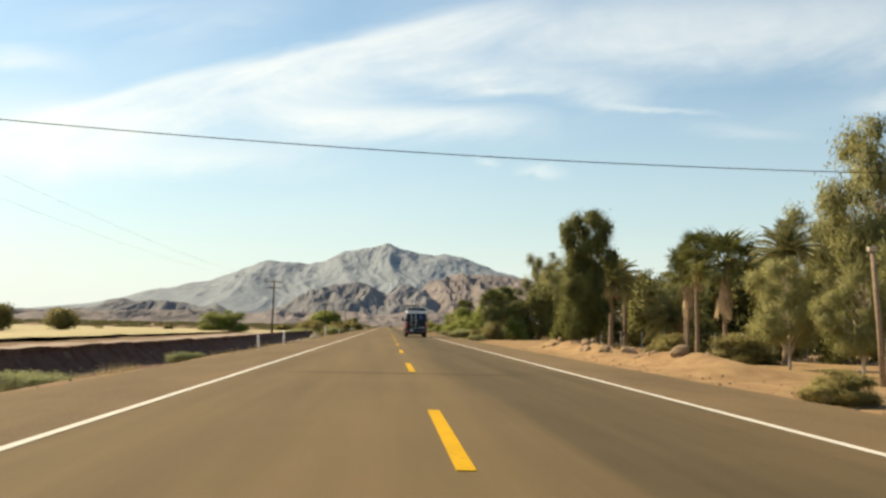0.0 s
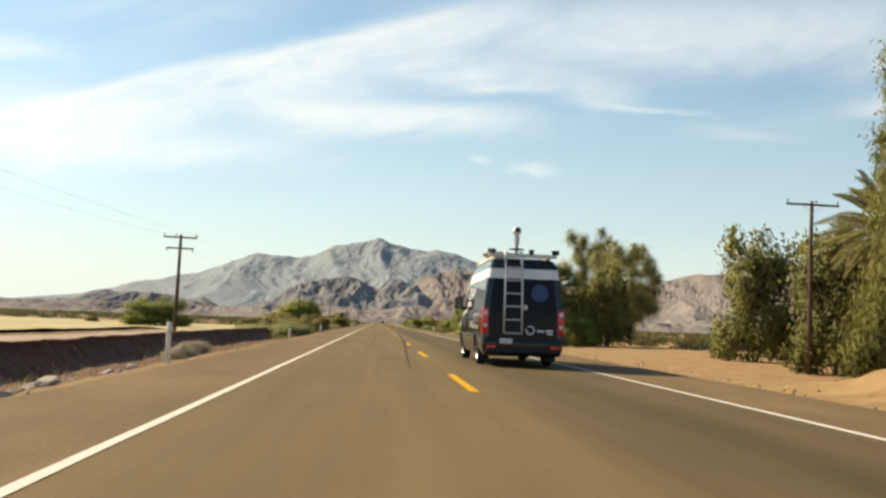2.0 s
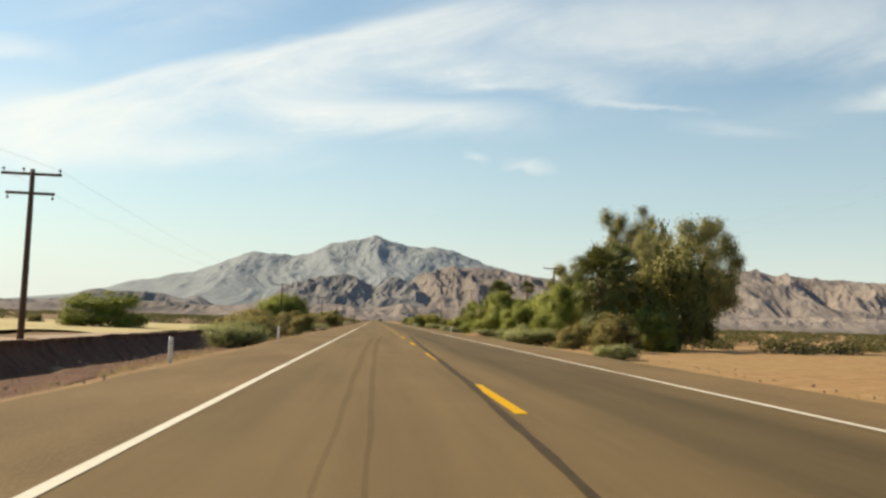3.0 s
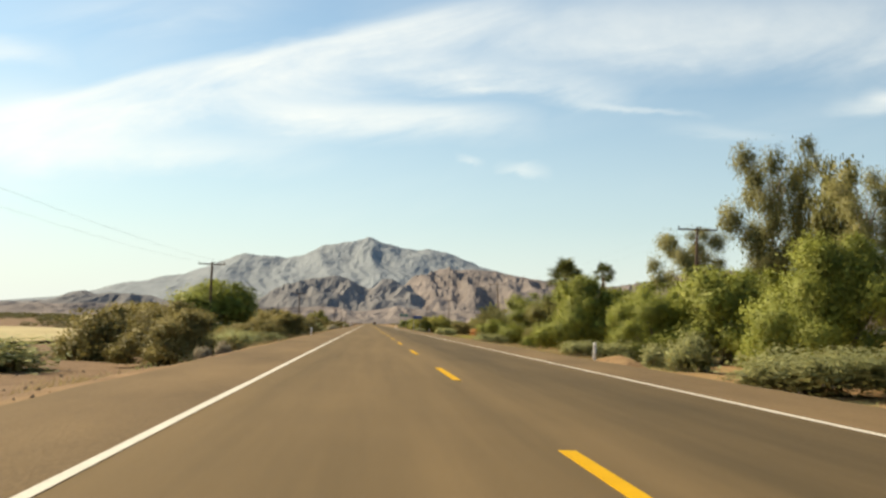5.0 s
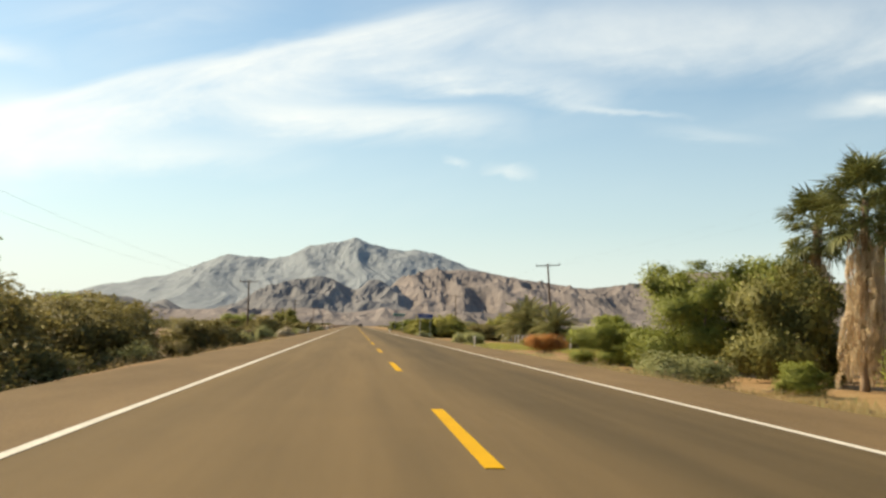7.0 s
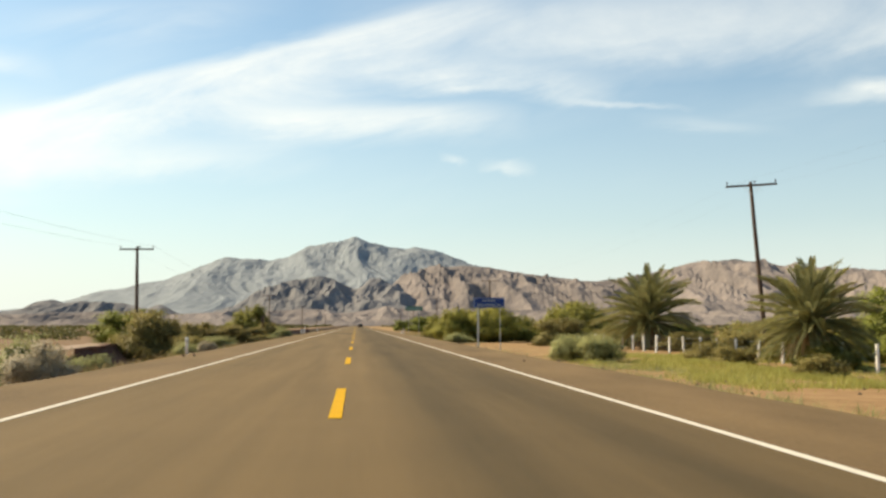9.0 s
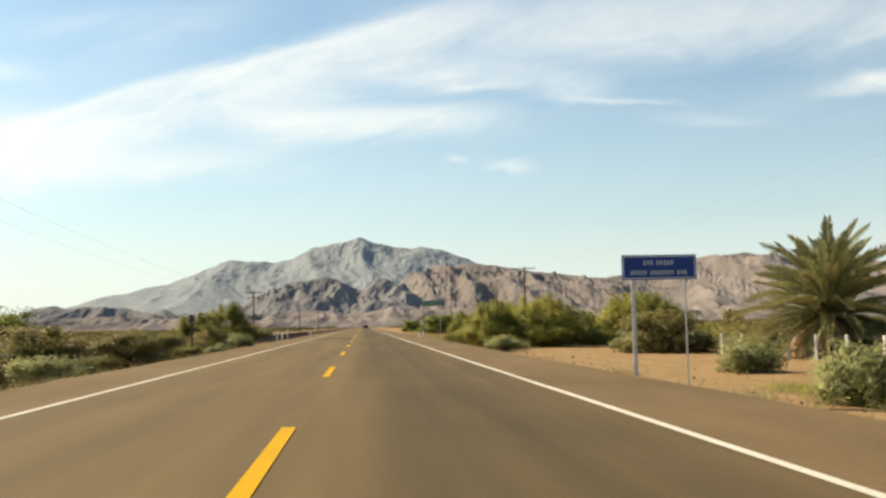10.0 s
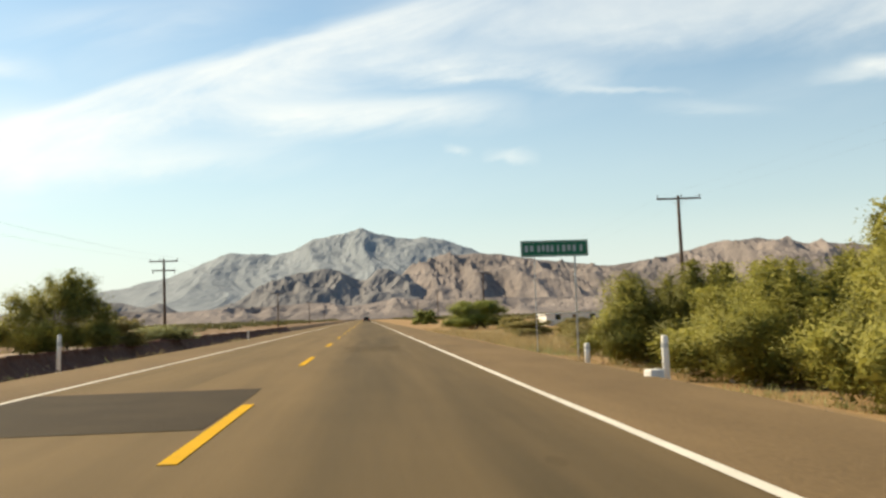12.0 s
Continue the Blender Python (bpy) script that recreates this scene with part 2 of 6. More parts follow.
link(skid_tree, ramp(skid_tree, flecks.outputs[0], [(0.30, (0.04, 0.04, 0.04)), (0.70, (0.21, 0.21, 0.21))]), skid_tree.nodes["Principled BSDF"].inputs["Alpha"])
PATCH = material("fresh_asphalt_patch", (0.034, 0.0235, 0.0115), (0.056, 0.039, 0.0195), scale=0.8, fine=50.0, rough=0.85, bump=0.3, spec=0.12)
SEAL = material("bitumen_seal", (0.034, 0.022, 0.009), (0.060, 0.041, 0.017), scale=2.0, fine=20.0, rough=0.8, spec=0.15)
WHITE_LINE = paint_material("white_road_paint", (0.68, 0.63, 0.54), (0.13, 0.10, 0.06), 0.62)
YELLOW_LINE = paint_material("yellow_road_paint", (0.60, 0.335, 0.0), (0.13, 0.095, 0.05), 0.60)
SOIL = ground_material()
STUBBLE = material("dry_grain_stubble", (0.30, 0.235, 0.105), (0.48, 0.40, 0.20), scale=0.06, fine=2.5, rough=0.95, stretch=(1, 0.3, 1))
TRACK = material("packed_pale_dirt", (0.26, 0.185, 0.13), (0.36, 0.27, 0.20), scale=0.3, fine=8.0, rough=0.95, bump=0.4, stretch=(1, 0.2, 1))
# distance haze is mixed into this colour: paler and bluer than the rock
HAZED_GRANITE = material("pale_granite", (0.208, 0.228, 0.246), (0.275, 0.298, 0.316), scale=0.010, fine=0.040, rough=0.95, spec=0.05, stretch=(1, 0.6, 0.25))
# both rock colours are lightened and greyed to stand in for haze
ROCK = material("brown_desert_rock", (0.118, 0.105, 0.102), (0.290, 0.246, 0.224), scale=0.006, fine=0.06, rough=0.95, spec=0.05)
DARK_ROCK = material("dark_desert_rock", (0.128, 0.128, 0.134), (0.240, 0.228, 0.226), scale=0.006, fine=0.06, rough=0.95, spec=0.05)
CREOSOTE = material("weathered_pole_wood", (0.055, 0.036, 0.025), (0.13, 0.085, 0.06), scale=2.0, fine=30.0, rough=0.9, stretch=(4, 4, 0.4), bump=0.4)
PORCELAIN = material("brown_porcelain", (0.07, 0.04, 0.03), (0.10, 0.06, 0.045), rough=0.25)
WIRE = material("aluminium_wire", (0.12, 0.12, 0.12), (0.2, 0.2, 0.2), rough=0.5, metal=0.5)
WHITEWASH = material("whitewashed_post", (0.66, 0.63, 0.58), (0.80, 0.78, 0.74), scale=5.0, fine=40.0, rough=0.8, bump=0.2)
GALVANISED = material("galvanised_steel", (0.42, 0.42, 0.41), (0.58, 0.58, 0.56), scale=4.0, rough=0.45, metal=0.6)
SIGN_BLUE = material("blue_sign_sheet", (0.008, 0.034, 0.175), (0.012, 0.05, 0.235), scale=2.0, rough=0.45)
SIGN_GREEN = material("green_sign_sheet", (0.012, 0.12, 0.065), (0.018, 0.16, 0.085), scale=2.0, rough=0.45)
SIGN_WHITE = material("white_sign_sheet", (0.62, 0.64, 0.64), (0.75, 0.76, 0.76), scale=3.0, rough=0.5)
SIGN_LETTER = material("faded_sign_lettering", (0.30, 0.36, 0.38), (0.42, 0.46, 0.48), scale=3.0, rough=0.5)
BARK = material("grey_brown_bark", (0.10, 0.07, 0.045), (0.24, 0.18, 0.12), scale=3.0, fine=30.0, rough=0.95, bump=0.6)
PALE_BARK = material("pale_eucalyptus_bark", (0.30, 0.24, 0.17), (0.55, 0.48, 0.38), scale=2.0, fine=20.0, rough=0.9, bump=0.3, stretch=(2, 2, 0.5))
PALM_BARK = material("palm_trunk_bark", (0.16, 0.11, 0.07), (0.34, 0.25, 0.17), scale=4.0, fine=30.0, rough=0.95, bump=0.6, stretch=(1, 1, 3))
MESQUITE_LEAF = leaf_material("mesquite_leaf", (0.098, 0.120, 0.024), (0.38, 0.405, 0.078), 0.26)
SCRUB_LEAF = leaf_material("dusty_scrub_leaf", (0.112, 0.098, 0.035), (0.375, 0.318, 0.110), 0.36)
PALE_LEAF = leaf_material("pale_saltbush_leaf", (0.30, 0.26, 0.18), (0.56, 0.50, 0.38), 0.35)
SAGE_LEAF = leaf_material("grey_sage_leaf", (0.175, 0.188, 0.078), (0.45, 0.452, 0.20), 0.4)
TAMARISK_LEAF = leaf_material("tamarisk_leaf", (0.078, 0.083, 0.018), (0.385, 0.365, 0.078), 0.35, apart=0.5)
EUCALYPTUS_LEAF = leaf_material("eucalyptus_leaf", (0.12, 0.12, 0.04), (0.36, 0.335, 0.125))
SLIM_LEAF = leaf_material("dark_eucalyptus_leaf", (0.06, 0.07, 0.02), (0.25, 0.24, 0.065))
GROVE_LEAF = leaf_material("dusty_grove_leaf", (0.065, 0.07, 0.02), (0.25, 0.235, 0.065), 0.2)
DATE_LEAF = leaf_material("date_palm_leaf", (0.16, 0.16, 0.065), (0.48, 0.455, 0.21), 0.25)
FAN_LEAF = leaf_material("fan_palm_leaf", (0.06, 0.072, 0.022), (0.20, 0.205, 0.065), 0.25)
DEAD_LEAF = leaf_material("dead_palm_leaf", (0.40, 0.29, 0.16), (0.80, 0.66, 0.46), 0.5)
DRY_LEAF = leaf_material("dry_rust_twigs", (0.30, 0.12, 0.03), (0.55, 0.27, 0.08), 0.25)
WEED_LEAF = leaf_material("sunlit_weed_leaf", (0.26, 0.26, 0.06), (0.60, 0.55, 0.17), 0.45)
STRAW = leaf_material("dry_grass_blades", (0.30, 0.22, 0.09), (0.58, 0.46, 0.24), 0.3)
STONE = material("pale_field_stone", (0.20, 0.135, 0.078), (0.38, 0.265, 0.155), scale=1.5, fine=20.0, rough=0.95, bump=0.6)

# ---- mesh helpers ----
def mesh_from(name, verts, faces, mat, smooth=False):
    me = bpy.data.meshes.new(name)
    me.from_pydata([tuple(v) for v in verts], [], [tuple(int(i) for i in f) for f in faces])
    me.materials.append(mat)
    if smooth:
        me.polygons.foreach_set("use_smooth", [True] * len(me.polygons))
    me.update()
    return me


def mesh_of(name, bm, mat, smooth=False):
    me = bpy.data.meshes.new(name)
    bm.normal_update()
    bm.to_mesh(me)
    bm.free()
    me.materials.append(mat)
    if smooth:
        me.polygons.foreach_set("use_smooth", [True] * len(me.polygons))
    return me


def hang(name, me, parent, label=""):
    """One mesh object under a thing or a part."""
    ob = new(name, me)
    ob.parent = parent
    return tagged(ob, label)


def part(name, bm, mat, parent, label="", smooth=False):
    return hang(name, mesh_of(name, bm, mat, smooth), parent, label)


def thing(name, x, y, z, label, category, group="", turn=0.0, size=(1, 1, 1)):
    ob = new(name)
    ob.empty_display_size = 0.2
    ob.matrix_basis = Matrix.Translation((x, y, z)) @ pose(0, 0, 0, 0, 0, turn) @ Matrix.Diagonal((*size, 1))
    return tagged(ob, label, category, group)


def box(bm, x0, x1, y0, y1, z0, z1, bevel=0.0):
    made = bmesh.ops.create_cube(bm, size=1.0)["verts"]
    for v in made:
        v.co = Vector((x0 + (v.co.x + 0.5) * (x1 - x0), y0 + (v.co.y + 0.5) * (y1 - y0), z0 + (v.co.z + 0.5) * (z1 - z0)))
    if bevel:
        edges = list({e for v in made for e in v.link_edges})
        bmesh.ops.bevel(bm, geom=edges, offset=bevel, segments=2, affect="EDGES", profile=0.6)
    return bm


def boxed(*sides, bevel=0.0):
    return box(bmesh.new(), *sides, bevel=bevel)


def tube(bm, points, radii, sides=8, cap=True):
    """A round bar along points, tapering with radii."""
    rings = []
    points = [Vector(p) for p in points]
    for i, p in enumerate(points):
        way = (points[min(i + 1, len(points) - 1)] - points[max(i - 1, 0)]).normalized()
        side = way.cross(Vector((0, 0, 1)) if abs(way.z) < 0.9 else Vector((1, 0, 0))).normalized()
        up = side.cross(way)
        r = radii[i] if isinstance(radii, (list, tuple)) else radii
        rings.append([bm.verts.new(p + (side * math.cos(a) + up * math.sin(a)) * r) for a in (2 * math.pi * k / sides for k in range(sides))])
    for a, b in zip(rings, rings[1:]):
        for k in range(sides):
            bm.faces.new((a[k], a[(k + 1) % sides], b[(k + 1) % sides], b[k]))
    if cap:
        bm.faces.new(rings[0][::-1])
        bm.faces.new(rings[-1])
    return bm


def tubed(points, radii, sides=8):
    return tube(bmesh.new(), points, radii, sides)


def smooth_interp(x, table, w):
    return (interp(x - 1.5 * w, table) + interp(x - 0.5 * w, table) + interp(x + 0.5 * w, table) + interp(x + 1.5 * w, table)) / 4


def interp(x, table):
    xs, zs = zip(*table)
    return float(np.interp(x, xs, zs))


# ---- ground, road and mountains ----
def ditch_side(x, y):
    """Height of the ground left of the road: a verge, a dry irrigation ditch, its far bank and flat fields."""
    bend = 0.5 * math.sin(y * 0.05) + 0.35 * noise.noise((y * 0.12, 3.0, 0.0))
    low = min(max((y - 192) / 16, 0.0), 1.0) - min(max((y - 366) / 14, 0.0), 1.0)
    open_land = interp(x, [(-140, -1.0), (-40, -1.35), (-14, -1.45), (-9.5, -1.15), (-7.4, -0.5), (-6.2, -0.12), (-5.4, -0.02)])
    return low * open_land + (1 - low) * interp(x + bend * (x < -8), [(-60, -0.85), (-24, -0.7), (-17, -0.5), (-15.4, -0.27), (-14.6, -0.3), (-14.1, -1.0), (-13.6, -1.35), (-10.6, -1.3), (-8.0, -0.6), (-6.2, -0.12), (-5.4, -0.02)])


def right_side(x, y):
    return interp(x, [(5.4, -0.02), (6.1, -0.10), (8.5, -0.75), (10.5, -1.08), (14, -1.2), (40, -1.3), (80, -1.2)])


def ground_height(x, y):
    if abs(x) < 5.4:
        return -0.03
    z = ditch_side(x, y) if x < 0 else right_side(x, y)
    rough = min(1.0, (abs(x) - 5.4) / 1.5)
    z += rough * (0.09 * noise.noise((x * 0.45, y * 0.45, 1.0)) + 0.10 * noise.noise((x * 0.13, y * 0.13, 5.0)))
    if 9 < x < 24 and 54 < y < 118:  # heap of pushed-up earth beside the road
        bump = math.exp(-((x - 16.5) / 2.6) ** 2) * (0.85 + 0.7 * noise.noise((y * 0.35, 9.0, x * 0.4)))
        z += max(0.0, bump) * min(1, (y - 54) / 4, (118 - y) / 8)
    if 6 < x < 14 and 214 < y < 228:  # small mound of sand at the edge of the thicket
        z += 0.75 * math.exp(-((x - 9.6) / 1.3) ** 2 - ((y - 221) / 2.2) ** 2)
    return z


def spaced(a, b, step):
    n = max(1, round((b - a) / step))
    return [a + (b - a) * i / n for i in range(n)]


def sheet(name, xs, ys, height, mat, smooth=True):
    verts = [(x, y, height(x, y)) for y in ys for x in xs]
    w = len(xs)
    faces = [(j * w + i, j * w + i + 1, (j + 1) * w + i + 1, (j + 1) * w + i) for j in range(len(ys) - 1) for i in range(w - 1)]
    return new(name, mesh_from(name, verts, faces, mat, smooth))


gx = [-4000, -2500, -1500, -800, -400, -220, -130, -80] + spaced(-60, -20, 4) + spaced(-20, -5.4, 0.4) + [-5.4, 5.4] + spaced(5.8, 16, 0.5) + spaced(16, 40, 2.5) + [40, 50, 65, 90, 140, 230, 420, 800, 1500, 2500, 4000]
gy = [-400, -200, -90, -40] + spaced(-20, 470, 1.0) + spaced(470, 600, 3.0) + spaced(600, 1000, 20) + [1000, 1150, 1400, 1800, 2400, 3200, 4000, 4990]
tagged(sheet("ground", gx, gy, ground_height, SOIL), "pale sandy desert soil beside the highway with a dry ditch", "ground", kind="structure")


def strip(name, x0, x1, y0, y1, z, mat, label, category, step=12.0, wobble=0.0, thick=0.0, slant=0.0, even=0):
    """A flat strip along the road, its edges slightly uneven."""
    ys = spaced(y0, y1, step) + [y1]
    verts, faces = [], []
    for y in ys:
        for x, s in ((x0, -1), (x1, 1)):
            verts.append((x + slant * (y - y0) + (0 if s == even else wobble) * noise.noise((y * 0.35, x, s * 2.0)), y, z))
    for i in range(len(ys) - 1):
        faces.append((2 * i, 2 * i + 1, 2 * i + 3, 2 * i + 2))
    if thick:
        n = len(verts)
        verts += [(x, y, z - thick) for x, y, z in verts]
        k = len(ys)
        for i in range(k - 1):
            faces += [(2 * i + 2, 2 * i, n + 2 * i, n + 2 * i + 2), (2 * i + 1, 2 * i + 3, n + 2 * i + 3, n + 2 * i + 1)]
        faces += [(0, 1, n + 1, n), (2 * k - 1, 2 * k - 2, n + 2 * k - 2, n + 2 * k - 1)]
    return tagged(new(name, mesh_from(name, verts, faces, mat)), label, category, kind="structure")


strip("road", -3.55, 3.56, -60, 2300, 0.0, ASPHALT, "sun-bleached two-lane asphalt highway, straight to the mountains", "road", 20, thick=0.08)
strip("shoulder_left", -5.55, -3.50, -60, 2300, -0.006, SHOULDER, "dusty asphalt shoulder with a ragged edge", "shoulder", 0.8, 0.10, thick=0.12, even=1)
strip("shoulder_right", 3.50, 5.6, -60, 2300, -0.006, SHOULDER, "dusty asphalt shoulder with a ragged edge", "shoulder", 0.8, 0.10, thick=0.12, even=-1)
for x, name in ((-3.465, "edge_line_left"), (3.5, "edge_line_right")):
    strip(name, x - 0.053, x + 0.053, -60, 2300, 0.006, WHITE_LINE, "continuous white painted edge line, lightly worn", "road marking", 1.5, 0.012)

dash_mesh = None
for k in range(-2, 70):
    if dash_mesh is None:
        bm = bmesh.new()
        box(bm, -0.07, 0.07, 0, 5.0, 0.002, 0.008)
        dash_mesh = mesh_of("centre_dash", bm, YELLOW_LINE)
    ob = new("centre_dash", dash_mesh)
    ob.location = (-0.037, 15.0 * k, 0)
    tagged(ob, "yellow painted centre dash, worn at the edges", "road marking", "yellow centre dashes")

# repairs, joints and one more dark strip across the asphalt
strip("asphalt_patch", -3.45, -0.16, 437.3, 442.9, 0.005, PATCH, "dark square patch of newer asphalt in one lane", "road patch", 0.6, 0.04)
strip("asphalt_patch", 0.7, 2.5, 457.5, 463.0, 0.005, SKID, "faint dark worn patch in one lane", "road patch", 0.3, 0.3)
# three thin dark strips; those at 152.0 and 399.7 are joints
for x0, x1, y in ((-2.6, 2.6, 29.2), (-3.4, 0.22, 399.7), (-3.4, 0.2, 152.0)):
    strip("road_joint", x0, x1, y - 0.07, y + 0.07, 0.004, SEAL, "thin dark transverse strip across the asphalt", "road joint", 0.07, 0.02)


def ribbon(name, line, width, z, mat, label, category, ragged, step=0.4):
    """A narrow ragged strip that follows a line of (y, x) and thins out at both ends."""
    ys = spaced(line[0][0], line[-1][0], step) + [line[-1][0]]
    verts = []
    for y in ys:
        ends = min(1.0, (y - ys[0]) / 34, (ys[-1] - y) / 12)
        x = smooth_interp(y, line, 2.0) + 0.03 * noise.noise((y * 0.3, z * 900, 1.0))
        w = width / 2 * (0.12 + 0.88 * ends) * (1 + ragged * noise.noise((y * 0.9, x, 4.0)))
        verts += [(x - w, y, z), (x + w, y, z)]
    faces = [(2 * i, 2 * i + 1, 2 * i + 3, 2 * i + 2) for i in range(len(ys) - 1)]
    return tagged(new(name, mesh_from(name, verts, faces, mat)), label, category, kind="structure")


ribbon("crack_seal", [(96, -0.78), (104, -0.63), (115, -0.40), (120, -0.26), (128, -0.08), (135, 0.0), (142, 0.06), (148, 0.15), (155, 0.26), (168, 0.50), (182, 0.75)], 0.14, 0.0105, SEAL, "dark bitumen seal along the middle joint", "road seal", 0.5)
for first, line in enumerate(([(112, -2.0), (130, -1.97), (142, -1.96), (151, -1.89), (168, -1.6)], [(112, -1.7), (130, -1.66), (140, -1.61), (151, -1.56), (165, -1.3), (180, -1.03)])):
    ribbon("tyre_mark", line, 0.20, 0.003 + 0.0002 * first, SKID, "faint dark skid mark along the lane", "skid mark", 0.2)
for x, y, w, l in ((-0.97, 221.8, 0.05, 0.3), (0.0, 203.8, 0.06, 0.4), (2.0, 379.4, 0.05, 0.3), (2.6, 434.4, 0.07, 0.25)):
    rim = [(x + w * math.cos(a) * (1 + 0.4 * noise.noise((a, y, 0))), y + l * math.sin(a), 0.0042) for a in (math.pi * k / 7 for k in range(14))]
    tagged(new("oil_spot", mesh_from("oil_spot", rim, [range(14)], SKID)), "small dark oil spot on the asphalt", "oil spot", kind="structure")

# fields left of the ditch
sheet("grain_field", spaced(-330, -27, 6) + [-27], spaced(-60, 330, 5) + [330], lambda x, y: ground_height(x, y) + 0.28 + 0.10 * noise.noise((x * 0.3, y * 0.3, 0)), STUBBLE)
tagged(bpy.data.objects["grain_field"], "flat pale yellow field of dry grain", "field", kind="structure")
for first, last in ((-20, 194), (380, 640)):
    track = sheet("dirt_track", spaced(-23, -15.8, 1.2) + [-15.8], spaced(first, last, 2) + [last], lambda x, y: ground_height(x, y) + 0.02, TRACK)
    tagged(track, "packed pale dirt track on the ditch bank", "dirt track", kind="structure")


def mountain(name, y0, depth, crest, spacing, size, mat, label, seed, steep=1.25, cut=0.36, run=0.38, crag=0.04):
    """A range whose crest runs through a few summits; spurs and gullies run down its flank."""
    xs = spaced(crest[0][0], crest[-1][0], spacing)
    rows = int(depth / spacing * 0.62)
    ys = [y0 - depth + depth * (j / rows) for j in range(rows + 1)] + [y0 + depth * 0.12, y0 + depth * 0.3]

    def height(x, y):
        s = (y0 - y) / depth
        bend = 0.10 * noise.noise((x / size * 0.7, seed, 0.3))
        wander = max(0.0, s) ** 0.7 * size * (0.9 * noise.noise((x / size * 0.5, y / size * 0.5, seed)) + 0.4 * noise.noise((x / size * 1.7, y / size * 1.7, seed + 3)))
        top = smooth_interp(x + wander, crest, size * (0.03 + 0.4 * max(0.0, s))) * (1 + crag * noise.fractal((x / size * 2.4, y / size * 1.6, seed), 0.8, 2.1, 5))
        if s <= 0:
            return top * (1 + s * 2.2)
        flank = max(0.0, 1 - s - bend * s) ** steep
        # spurs fan out as they come down
        u = x / size + 0.55 * noise.noise((x / size * 0.6, y / size * 0.5, seed + 9)) + seed
        v = y / size * run
        spur = 1 - 2 * abs(noise.noise((u * 1.25, v, seed))) - 0.7 * abs(noise.noise((u * 3.1, v * 2.2, seed + 4))) - 0.36 * abs(noise.noise((u * 7.5, v * 5.0, seed + 7))) - 0.12 * abs(noise.noise((u * 16, v * 12, seed + 1)))
        carve = min(1.0, s * 5 + 0.10) * (1 - s) ** 0.5
        return max(-3.0, top * (flank + cut * carve * (spur - 0.30)) - 2.0 * s)

    return tagged(sheet(name, xs, ys, height, mat, smooth=False), label, "mountain", kind="structure")


FAR_CREST = [(-3300, 10), (-2008, 16), (-1685, 48), (-1404, 79), (-1215, 117), (-1120, 149), (-1001, 162), (-929, 185), (-833, 200), (-712, 243), (-614, 288), (-566, 299), (-468, 297), (-370, 285), (-296, 306), (-234, 335), (-172, 349), (-98, 371), (2, 396), (64, 364), (151, 345), (264, 350), (377, 319), (527, 272), (856, 181), (1421, 95), (2400, 40)]
HILL_CREST = [(-1500, 20), (-1048, 25), (-879, 28), (-805, 32), (-769, 32), (-732, 40), (-689, 60), (-664, 52), (-621, 56), (-534, 52), (-484, 38), (-447, 51), (-409, 29), (-371, 12), (-333, 2)]
DARK_CREST = [(-315, 11), (-263, 49), (-223, 79), (-171, 103), (-105, 114), (-79, 116), (-46, 105), (0, 83), (20, 96), (33, 113), (66, 112), (95, 87), (159, 48), (211, 21), (251, 2)]
NEAR_CREST = [(-60, 6), (14, 56), (73, 92), (102, 113), (125, 139), (147, 127), (192, 158), (236, 155), (310, 155), (385, 149), (430, 141), (475, 133), (550, 124), (610, 116), (686, 123), (778, 135), (871, 161), (934, 172), (1011, 177), (1089, 172), (1229, 156), (1416, 150), (1707, 134), (2111, 65), (2606, 2)]
LOW_CREST = [(-1100, 6), (-900, 16), (-620, 20), (-420, 26), (-330, 20), (-250, 24), (-160, 26), (-90, 30), (-20, 22), (20, 28), (60, 34), (130, 26), (180, 32), (260, 28), (420, 26), (640, 24), (900, 30), (1400, 26), (1700, 5)]
mountain("mountain_far", 4850, 1300, FAR_CREST, 9.0, 200, HAZED_GRANITE, "granite mountain range on the horizon, blue-grey haze painted into its colour", 2.3, 1.1, 0.07, 0.30, 0.03)
mountain("mountain_near", 3000, 560, NEAR_CREST, 7.0, 150, ROCK, "rugged mauve-brown desert mountains with deep gullies", 7.1, 0.85, 0.30, 0.42, 0.03)
mountain("mountain_dark", 2750, 330, DARK_CREST, 5.0, 110, DARK_ROCK, "dark blue-grey rocky hills before the range", 5.2, 0.75, 0.36, 0.5, 0.05)
mountain("mountain_hills", 2700, 300, HILL_CREST, 6.0, 100, DARK_ROCK, "low dark grey rocky hills on the plain", 3.7, 0.85, 0.40)
mountain("foothills", 2160, 240, LOW_CREST, 4.5, 62, ROCK, "low broken foothills of pale brown rock", 4.4, 0.8, 0.5)


